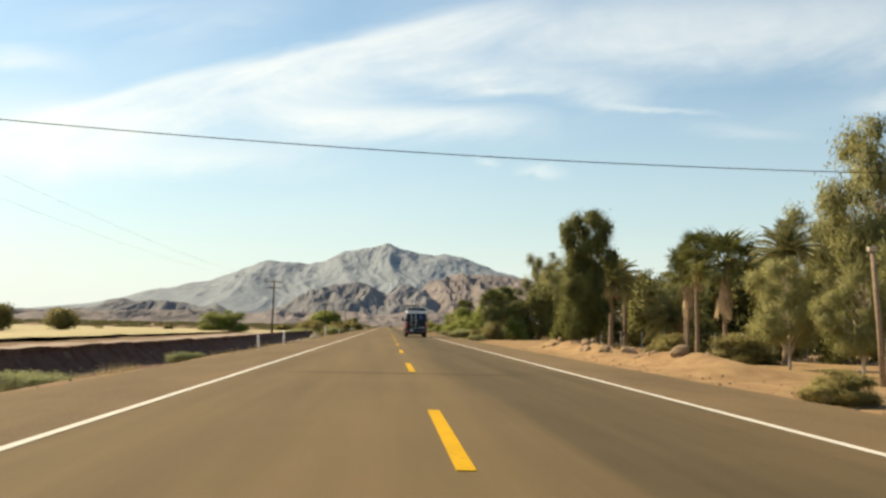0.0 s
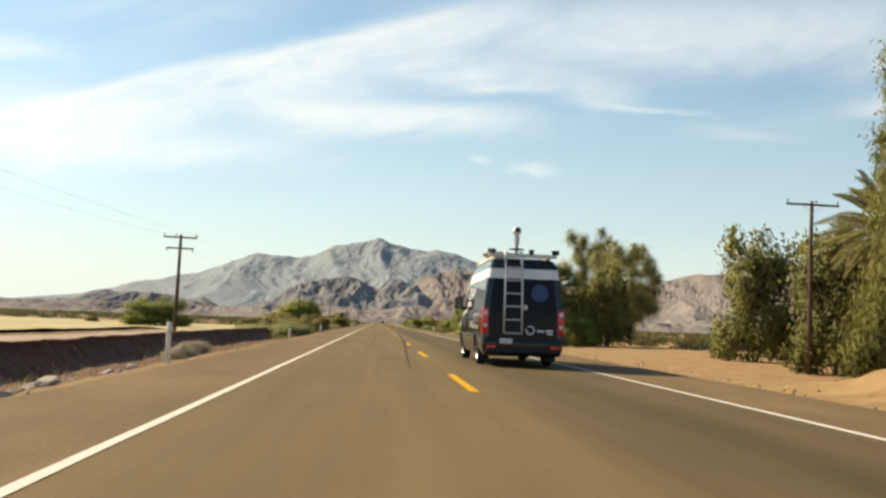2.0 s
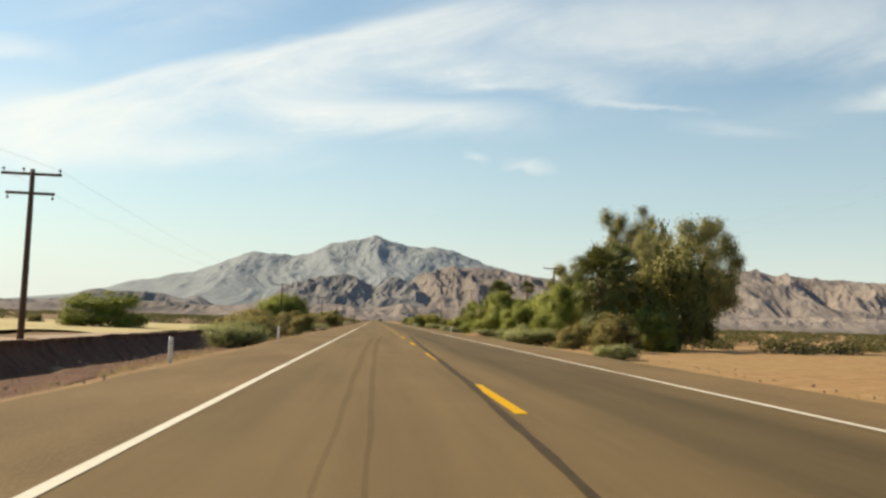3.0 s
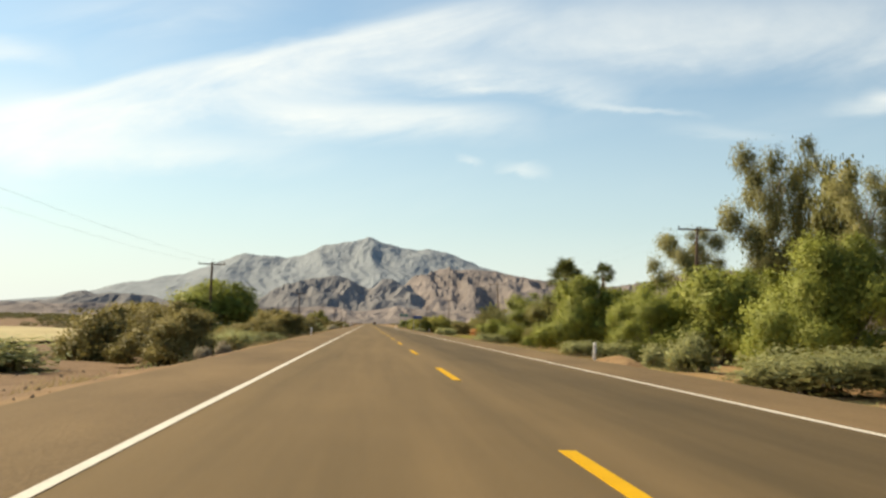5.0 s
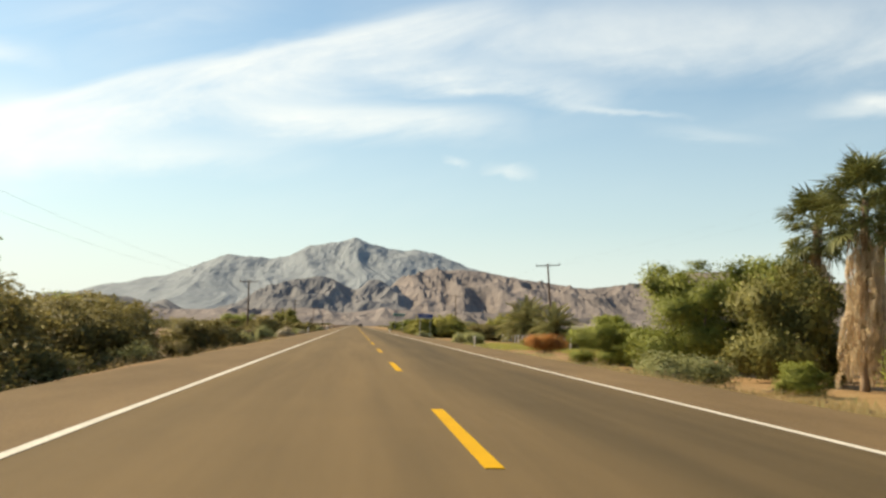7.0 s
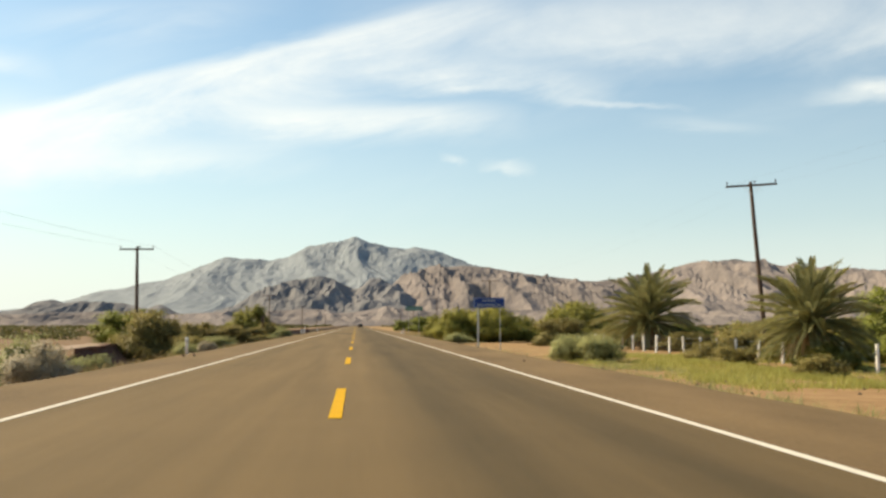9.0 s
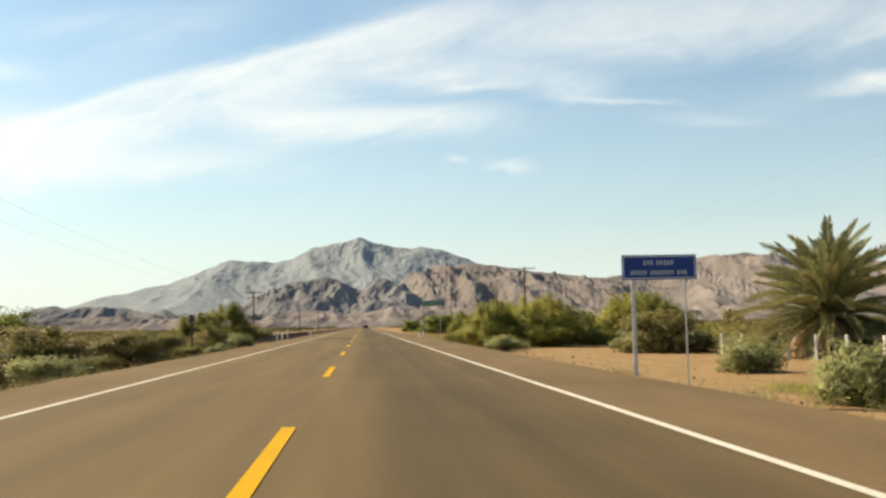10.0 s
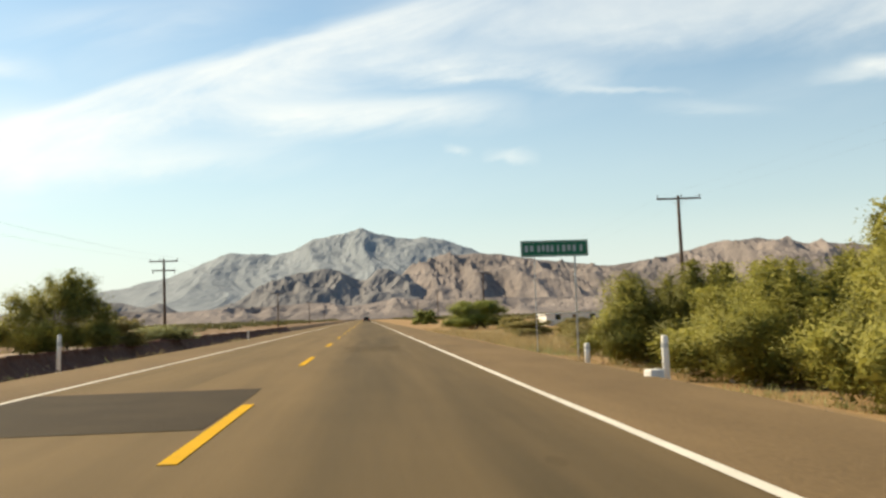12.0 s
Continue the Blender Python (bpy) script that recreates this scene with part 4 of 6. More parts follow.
# shrubs that crowd the slope below the left shoulder
for row in (
    ("sage", -8.4, 158.5, 2.8, 0.6), ("sage", -8.6, 163.0, 3.0, 0.7), ("scrub", -9.0, 170.5, 3.4, 1.0), ("scrub", -9.8, 176.0, 3.6, 1.0),
    ("scrub", -9.3, 221.0, 3.6, 1.3), ("scrub", -11.2, 226.0, 4.6, 1.7), ("sage", -8.8, 229.5, 3.4, 0.35), ("sage", -9.0, 234.0, 3.2, 0.3),
    ("sage", -9.4, 240.5, 3.2, 0.2), ("scrub", -10.6, 246.0, 4.6, 0.5), ("sage", -9.0, 252.5, 3.0, 0.1), ("scrub", -10.2, 258.5, 4.6, 0.9),
    ("scrub", -9.0, 265.5, 4.6, 1.6), ("scrub", -9.8, 271.5, 5.4, 1.9), ("scrub", -9.0, 278.0, 4.6, 1.4), ("sage", -9.4, 285.0, 2.6, 0.2),
    ("scrub", -9.8, 306.0, 3.6, 1.1), ("scrub", -9.2, 313.0, 3.6, 1.1), ("sage", -9.2, 322.0, 2.8, 0.3),
    ("scrub", -13.0, 385.5, 4.2, 1.95), ("sage", -8.6, 374.5, 1.8, 0.1), ("scrub", -9.4, 380.5, 2.6, 0.35),
    ("sage", -8.6, 386.0, 2.2, 0.3), ("scrub", -11.0, 393.0, 3.8, 1.15), ("scrub", -9.4, 400.5, 4.6, 1.0), ("scrub", -7.2, 402.5, 1.4, 0.2), ("sage", -7.2, 409.8, 1.1, 0.1), ("scrub", -8.4, 417.0, 2.8, 1.2), ("sage", -7.0, 419.5, 1.6, 0.75),
    ("sage", -7.4, 415.4, 1.1, 0.2), ("sage", -7.8, 430.0, 1.7, 0.05), ("sage", -8.6, 436.0, 1.7, 0.1),
):
    plant(*row)
# left of the road, about 298 to 399 m along
for row in (
    ("scrub", -14.5, 298.9, 7.2, 1.9),
    ("sage", -17.0, 300.6, 8.3, -0.1),
    ("scrub", -16.0, 304.1, 8.2, 2.3),
    ("mesquite", -19.0, 314.7, 5.2, 2.5),
    ("scrub", -16.1, 315.2, 5.0, 2.1),
    ("scrub", -19, 318, 5, 0.4),
    ("scrub", -21, 335, 5, 0.5),
    ("scrub", -34, 340, 7, 0.8),
    ("scrub", -24, 345, 6, 0.6),
    ("scrub", -18.5, 352, 4.5, 0.3),
    ("sage", -10.0, 352.2, 2.0, 0.7),
    ("sage", -9.0, 355.1, 1.8, -0.0),
    ("scrub", -29, 362, 7, 0.8),
    ("scrub", -16.0, 399.2, 4.0, 0.9),
):
    plant(*row)
# left of the road, about 406 to 516 m along
for row in (
    ("scrub", -16.0, 406.6, 4.6, 1.3),
    ("mesquite", -19.5, 409.8, 6.1, 2.3),
    ("scrub", -16.6, 417.8, 4.7, 0.6),
    ("sage", -10.5, 431.6, 2.6, 0.6),
    ("tamarisk", -12.5, 437.2, 5.3, 2.2),
    ("scrub", -30, 452, 7, 1),
    ("scrub", -29, 470, 6, 0.6),
    ("scrub", -34, 486, 8, 1.1),
    ("tamarisk", -17.5, 490.8, 7.4, 4.4),
    ("scrub", -15.8, 498, 5, 1.6),
    ("scrub", -16.0, 498.8, 3.6, 0.5),
    ("sage", -16.0, 516.1, 6.0, 1.0),
):
    plant(*row)
# right of the road, about 39 to 112 m along
for row in (
    ("scrub", 13.5, 39.0, 2.6, -0.1),
    ("eucalyptus", 24.2, 59.9, 4.6, 4.6),
    ("eucalyptus", 28.4, 65.3, 7.8, 13.6),
    ("eucalyptus", 24.6, 70.7, 4.6, 5.6),
    ("date_palm", 28.0, 79.8, 4.8, 9.4),
    ("scrub", 26.0, 81.8, 5.3, 1.0),
    ("eucalyptus", 34.0, 85.2, 7.3, 11.7),
    ("grove", 36.0, 86.2, 6.1, 9.6),
    ("fan_palm", 27.8, 92.5, 7.7, 9.9),
    ("fan_palm", 26.0, 94.4, 4.2, 9.8),
    ("grove", 33.0, 94.9, 4.8, 8.4),
    ("fan_palm", 27.0, 100.4, 5.9, 8.8),
    ("fan_palm", 27.0, 101.2, 3.4, 9.2),
    ("scrub", 26.0, 102.0, 4.8, 0.8),
    ("grove", 36.0, 105.6, 7.6, 8.7),
    ("grove", 33.0, 107.1, 6.3, 8.5),
    ("eucalyptus_slim", 19.7, 112.3, 5.8, 13.1),
):
    plant(*row)
# right of the road, about 121 to 201 m along
for row in (
    ("grove", 40.0, 121.8, 6.3, 7.4),
    ("date_palm", 33.0, 126.0, 8.6, 6.8),
    ("date_palm", 26.0, 128.1, 7.0, 10.4),
    ("grove", 26.0, 134.3, 5.7, 7.0),
    ("date_palm", 38.0, 136.6, 4.6, 7.4),
    ("grove", 38.0, 136.6, 5.7, 7.3),
    ("grove", 40.0, 139.5, 9.5, 10.6),
    ("date_palm", 38.0, 144.3, 6.0, 9.2),
    ("date_palm", 32.0, 146.6, 2.9, 9.7),
    ("grove", 36.0, 148.7, 6.3, 8.2),
    ("grove", 46.0, 149.8, 7.3, 8.0),
    ("grove", 30.0, 158.6, 6.7, 9.8),
    ("grove", 38.0, 159.8, 10.1, 10.0),
    ("grove", 44.0, 160.4, 7.3, 6.4),
    ("sage", 14.0, 174.1, 2.8, -0.1),
    ("scrub", 19.0, 195.8, 4.2, 2.1),
    ("scrub", 16.2, 201.6, 2.5, 0.5),
):
    plant(*row)
# right of the road, about 201 to 270 m along
for row in (
    ("mesquite", 24.0, 201.9, 5.0, 3.1),
    ("fan_palm_full", 20.0, 205.7, 5.1, 8.7),
    ("fan_palm_full", 23.0, 212.4, 4.4, 9.6),
    ("sage", 14.7, 212.8, 6.3, 0.6),
    ("grove", 30.0, 213.6, 6.3, 10.0),
    ("grove", 26.0, 214.3, 6.4, 6.6),
    ("scrub", 20.0, 214.6, 4.6, 1.4),
    ("mesquite", 20.0, 223.6, 7.4, 5.7),
    ("eucalyptus", 36.0, 223.8, 9.0, 13.6),
    ("sage", 16.0, 231.7, 2.9, 1.0),
    ("sage", 15.4, 236.3, 2.0, 0.3),
    ("sage", 13.2, 246.4, 2.8, 0.2),
    ("mesquite", 24.0, 246.9, 9.0, 5.5),
    ("sage", 16.5, 248.5, 4.9, 0.3),
    ("mesquite", 18.9, 249.3, 6.6, 4.0),
    ("eucalyptus", 40.0, 258.8, 6.6, 15.1),
    ("mesquite", 26.0, 270.5, 9.5, 5.5),
    ("mesquite", 25.5, 259.0, 8.5, 5.0),
    ("mesquite", 26.0, 284.0, 8.0, 5.0),
    ("mesquite", 25.0, 236.0, 8.0, 5.2),
):
    plant(*row)
# right of the road, about 272 to 350 m along
for row in (
    ("mesquite", 20.5, 272.5, 3.5, 2.2),
    ("mesquite", 18.6, 273.2, 8.0, 6.0),
    ("grove", 44.0, 273.3, 5.7, 18.3),
    ("mesquite", 22.8, 275.6, 6.0, 5.0),
    ("mesquite", 20.0, 278.9, 3.5, 2.0),
    ("mesquite", 15.6, 284.5, 1.9, 0.05),
    ("mesquite", 20.0, 281.1, 5.4, 4.8),
    ("eucalyptus", 41.0, 282.3, 9.4, 21.1),
    ("eucalyptus", 33.0, 283.3, 7.8, 11.8),
    ("sage", 11.5, 285.9, 3.7, 0.3),
    ("fan_palm_skirt", 20.0, 288.4, 3.2, 8.7),
    ("fan_palm_skirt", 22.3, 297.7, 3.2, 8.6),
    ("fan_palm", 27.0, 300.0, 3.3, 9.0),
    # a mesquite given the darker grove leaves to stand in for shade
    ("grove", 19.2, 294.0, 5.6, 4.3),
    ("mesquite", 24.0, 306.2, 7.4, 5.6),
    ("mesquite", 19.5, 306.8, 8.6, 5.3),
    ("mesquite", 16.0, 313.4, 5.8, 1.9),
    ("dry_bush", 17.2, 343.0, 4.1, 0.6),
):
    plant(*row)
# right of the road, about 361 to 390 m along
for row in (
    ("scrub", 19.8, 361, 2.4, -0.3),
    ("tamarisk", 22.8, 366.8, 3.0, 0.15),
    ("date_palm", 22.9, 368.6, 6.5, 4.4),
    ("tamarisk", 31, 370, 5, 0.6),
    ("scrub", 25.0, 370.8, 2.7, 0.4),
    ("scrub", 20.5, 373, 2.6, -0.2),
    ("mesquite", 32.0, 376.6, 5.0, 3.1),
    ("tamarisk", 25.5, 377, 3.6, 0.2),
    ("sage", 14.2, 377.1, 2.9, 0.4),
    ("tamarisk", 29, 378, 5, 0.4),
    ("sage", 12.6, 378.6, 2.1, 0.4),
    ("scrub", 34, 380, 6, 0.9),
    ("scrub", 22.3, 382, 3, -0.1),
    ("mesquite", 39, 385, 7, 1.3),
    ("scrub", 26.0, 385.8, 4.2, 0.6),
    ("scrub", 28, 388, 5, 0.5),
    ("scrub", 36, 390, 7, 1.2),
):
    plant(*row)
# right of the road, about 394 to 443 m along
for row in (
    ("sage", 16.3, 394.9, 2.6, 0.3),
    ("tamarisk", 31, 396, 6, 0.8),
    ("scrub", 41, 400, 7, 1.5),
    ("date_palm", 26.4, 409.4, 9.6, 6.3),
    ("scrub", 27.5, 402, 4.5, 0.4),
    ("scrub", 34, 404, 6, 1.1),
    ("mesquite", 30, 410, 6, 0.8),
    ("scrub", 45, 410, 8, 1.6),
    ("tamarisk", 38, 415, 7, 1.3),
    ("mesquite", 33, 420, 6, 1),
    ("sage", 25.0, 420.7, 2.1, -0.1),
    ("scrub", 28.0, 424.4, 4.3, 0.9),
    ("scrub", 22.0, 424.8, 6.3, 1.7),
    ("scrub", 27.5, 427.1, 3.9, 0.6),
    ("sage", 11.3, 430.0, 3.3, 0.15),
    ("tamarisk", 29.0, 433.9, 3.0, 0.3),
    ("sage", 24.5, 441.0, 3.4, 0.4),
    ("tamarisk", 27.0, 439.5, 4.6, 0.7),
    ("tamarisk", 23.0, 446.5, 3.6, 0.3),
    ("sage", 27.5, 435.0, 3.0, 0.1),
    ("tamarisk", 31.5, 438.0, 5.0, 0.8),
    ("sage", 22.0, 437.5, 2.0, -0.3),
    ("scrub", 30.0, 443.6, 3.9, 0.4),
):
    plant(*row)
# right of the road, about 445 to 467 m along
for row in (
    ("tamarisk", 12.3, 445.5, 5.2, 2.8),
    ("tamarisk", 18.0, 446.0, 8.1, 3.1),
    ("tamarisk", 13.2, 446.5, 3.9, 3.1),
    ("tamarisk", 33.0, 447.6, 4.1, 0.7),
    ("tamarisk", 16.8, 449, 6.5, 3.6),
    ("tamarisk", 14.6, 451.5, 4.2, 3.0),
    ("grove", 28.0, 451.3, 5.6, 1.8),
    ("tamarisk", 30.0, 452.0, 6.7, 1.5),
    ("tamarisk", 30.0, 453.6, 4.5, 2.7),
    ("tamarisk", 12.9, 455.0, 6.7, 2.2),
    ("tamarisk", 15, 458, 7, 2.4),
    ("tamarisk", 22.0, 460.3, 7.6, 2.4),
    ("scrub", 40.0, 460.5, 3.2, 2.0),
    ("tamarisk", 28.0, 461.6, 6.4, 3.1),
    ("tamarisk", 13.8, 465, 5.5, 2.6),
    ("tamarisk", 12.5, 466.2, 5.4, 2.4),
    ("tamarisk", 33.0, 467.1, 5.7, 3.8),
):
    plant(*row)
# right of the road, about 469 to 710 m along
for row in (
    ("tamarisk", 17.5, 469, 6.5, 2.7),
    ("tamarisk", 33.0, 472.4, 5.8, 3.4),
    ("sage", 13.5, 478.3, 2.0, -0.2),
    ("tamarisk", 35.0, 480.5, 10.5, 4.4),
    ("tamarisk", 38.0, 488.1, 11.8, 4.8),
    ("scrub", 15, 490, 3, -0.1),
    ("scrub", 23, 495, 4, 0.1),
    ("scrub", 17, 500, 4, 0.1),
    ("scrub", 14, 506, 3, -0.2),
    ("scrub", 19, 508, 4, 0.2),
    ("scrub", 22, 515, 5, 0.3),
    ("mesquite", 24.0, 517.4, 3.5, 1.2),
    ("scrub", 20.0, 519.4, 2.8, -0.0),
    ("scrub", 26, 525, 6, 0.5),
    ("scrub", 18, 530, 5, 0.3),
    ("scrub", 22.0, 570.9, 4.3, 0.6),
    ("scrub", 34.0, 585.0, 6.0, 0.15),
    ("scrub", 39.5, 586.0, 6.0, 0.1),
    ("mesquite", 18.0, 582.2, 10.1, 3.1),
    ("mesquite", 18.0, 710.0, 7.1, 2.9),
):
    plant(*row)

# ---- the van in the right lane ----
NAVY = material("navy_gloss_paint", (0.006, 0.008, 0.013), (0.009, 0.012, 0.018), scale=3.0, rough=0.06, spec=0.5)
# body navy again, darker and less reflective, so the rear looks shaded
NAVY_SHADED = material("black_navy_door_film", (0.005, 0.006, 0.010), (0.007, 0.009, 0.014), scale=3.0, rough=0.12, spec=0.14)
VAN_WHITE = material("white_vinyl_band", (0.72, 0.72, 0.70), (0.80, 0.80, 0.78), scale=4.0, rough=0.3, spec=0.5)
BLACK_TRIM = material("black_plastic_trim", (0.012, 0.012, 0.013), (0.025, 0.025, 0.026), scale=8.0, rough=0.55)
TYRE = material("tyre_rubber", (0.016, 0.015, 0.014), (0.035, 0.032, 0.028), scale=10.0, rough=0.9, bump=0.2)
ALLOY = material("silver_wheel_rim", (0.42, 0.42, 0.42), (0.56, 0.56, 0.55), scale=6.0, rough=0.35, metal=0.7)
ALUMINIUM = material("brushed_aluminium", (0.50, 0.50, 0.49), (0.64, 0.64, 0.62), scale=8.0, rough=0.4, metal=0.5)
CREAM = material("cream_roof_rail", (0.62, 0.56, 0.44), (0.74, 0.68, 0.56), scale=6.0, rough=0.5)
RED_LENS = material("red_lamp_lens", (0.58, 0.010, 0.022), (0.72, 0.018, 0.032), scale=8.0, rough=0.15, spec=0.7)
AMBER = material("amber_marker_lens", (0.75, 0.14, 0.02), (0.85, 0.20, 0.03), rough=0.2)
DARK_GLASS = material("tinted_glass", (0.012, 0.018, 0.020), (0.016, 0.024, 0.026), rough=0.04, spec=0.8)
BADGE_BLUE = material("blue_badge", (0.03, 0.055, 0.16), (0.045, 0.08, 0.22), scale=9.0, rough=0.35)
BADGE_WHITE = material("white_badge", (0.6, 0.6, 0.6), (0.72, 0.72, 0.72), scale=9.0, rough=0.4)
BADGE_RED = material("red_badge", (0.5, 0.03, 0.03), (0.6, 0.05, 0.04), scale=9.0, rough=0.4)
DISH_TAN = material("tan_dish_paint", (0.34, 0.27, 0.19), (0.44, 0.36, 0.27), scale=4.0, rough=0.7)

HALF_WIDTH = [(0.28, 0.92), (0.45, 0.975), (0.74, 1.0), (0.78, 0.985), (1.18, 0.99), (1.24, 0.98), (1.60, 0.955), (2.14, 0.885), (2.42, 0.84), (2.54, 0.79), (2.62, 0.72), (2.66, 0.60)]
FRONT = [(0.28, 5.12), (0.45, 5.20), (0.90, 5.22), (1.05, 5.12), (1.20, 4.72), (1.36, 4.22), (1.70, 3.86), (2.05, 3.66), (2.30, 3.42), (2.42, 3.22), (2.54, 2.92), (2.62, 2.60), (2.66, 2.2)]
REAR = [(0.28, -1.56), (0.42, -1.64), (0.62, -1.64), (0.66, -1.60), (1.30, -1.59), (2.14, -1.51), (2.42, -1.45), (2.54, -1.40), (2.62, -1.30), (2.66, -1.10)]


def van_outline(z, n_side=110, n_end=34):
    """The van's plan at a height, a rectangle with rounded corners, walked once round."""
    w, f, b = interp(z, HALF_WIDTH), interp(z, FRONT), interp(z, REAR)
    rf, rb = min(0.42, w * 0.5), 0.11
    pts = []
    for sx, cy, r, a0 in ((1, f - rf, rf, 0), (-1, f - rf, rf, 90), (-1, b + rb, rb, 180), (1, b + rb, rb, 270)):
        for k in range(7):
            a = radians(a0 + 15 * k)
            pts.append((sx * (w - r) + r * math.cos(a), cy + r * math.sin(a)))
        nxt = {0: n_end, 90: n_side, 180: n_end, 270: n_side}[a0]
        pts.append(nxt)
    out = []
    for i, p in enumerate(pts):
        if isinstance(p, int):
            a, b2 = out[-1], pts[(i + 1) % len(pts)]
            for k in range(1, p):
                out.append((a[0] + (b2[0] - a[0]) * k / p, a[1] + (b2[1] - a[1]) * k / p))
        else:
            out.append(p)
    return out


def van_shell(levels, cap_top=False, openings=()):
    bm = bmesh.new()
    rings = [[bm.verts.new((x, y, z)) for x, y in van_outline(z)] for z in levels]
    for a, b in zip(rings, rings[1:]):
        n = len(a)
        for k in range(n):
            q = (a[k], a[(k + 1) % n], b[(k + 1) % n], b[k])
            c = sum((v.co for v in q), Vector()) / 4
            if abs(c.x) > 0.85 and any((c.y - oy) ** 2 + (c.z - 0.36) ** 2 < orad ** 2 for oy, orad in openings):
                continue
            bm.faces.new(q)
    if cap_top:
        bm.faces.new(rings[-1])
    return bm


def side_panel(points, side, proud=0.004):
    """A flat piece that follows the van's flank; points are (along, up)."""
    bm = bmesh.new()
    face = [bm.verts.new((side * (interp(z, HALF_WIDTH) + proud), y, z)) for y, z in points]
    bm.faces.new(face if side > 0 else face[::-1])
    return bm


def side_grid(y0, y1, z0, z1, side, proud=0.004, slant=0.0, n=4):
    bm = bmesh.new()
    rows = [[bm.verts.new((side * (interp(z, HALF_WIDTH) + proud), y + slant * (z - z0), z)) for y in (y0, y1)] for z in np.linspace(z0, z1, n + 1)]
    for a, b in zip(rows, rows[1:]):
        bm.faces.new((a[0], a[1], b[1], b[0]) if side > 0 else (a[1], a[0], b[0], b[1]))
    return bm


def disc(centre, radius, way, thick=0.012, sides=28):
    c, w = Vector(centre), Vector(way).normalized()
    return tubed([c, c + w * thick], [radius, radius * 0.96], sides)


def van_side_disc(y, z, r, side, proud, squash=1.0):
    bm = bmesh.new()
    ring = [(y + r * squash * math.cos(a), z + r * math.sin(a)) for a in (2 * math.pi * k / 28 for k in range(28))]
    face = [bm.verts.new((side * (interp(zz, HALF_WIDTH) + proud), yy, zz)) for yy, zz in ring]
    bm.faces.new(face)
    return bm


def van_wheel(van, x, y, side):
    w = hang("wheel", wheel_tyre, van)
    w.matrix_basis = Matrix.Translation((x, y, 0.35)) @ pose(0, 0, 0, 0, 0, 0 if side > 0 else 180)
    hang("rim", wheel_rim, w, "silver deep-dished steel rim")
    hang("hub", wheel_hub, w)


def lathe(profile, sides=32):
    """Turn (radius, x) pairs round the x axis."""
    bm = bmesh.new()
    rings = [[bm.verts.new((x, r * math.cos(a), r * math.sin(a))) for a in (2 * math.pi * k / sides for k in range(sides))] for r, x in profile]
    for a, b in zip(rings, rings[1:]):
        for k in range(sides):
            bm.faces.new((a[k], a[(k + 1) % sides], b[(k + 1) % sides], b[k]))
    return bm


wheel_tyre = mesh_of("tyre", lathe([(0.20, -0.11), (0.31, -0.115), (0.343, -0.09), (0.35, -0.05), (0.35, 0.05), (0.343, 0.09), (0.31, 0.115), (0.235, 0.10), (0.225, 0.06)]), TYRE, True)
rim_bm = lathe([(0.232, 0.095), (0.215, 0.075), (0.20, 0.03), (0.10, 0.045), (0.085, 0.08), (0.0, 0.085)])
wheel_rim = mesh_of("rim", rim_bm, ALLOY)
hub_bm = tubed([(0.08, 0, 0), (0.11, 0, 0)], [0.06, 0.05], 14)
wheel_hub = mesh_of("hub", hub_bm, BLACK_TRIM)


def text_mesh(words, size, mat):
    curve = bpy.data.curves.new("lettering", "FONT")
    curve.body, curve.size, curve.align_x, curve.extrude, curve.shear, curve.offset = words, size, "CENTER", 0.003, 0.3, 0.006
    ob = bpy.data.objects.new("lettering", curve)
    me = bpy.data.meshes.new_from_object(ob)
    bpy.data.objects.remove(ob)
    bpy.data.curves.remove(curve)
    me.materials.clear()
    me.materials.append(mat)
    return me


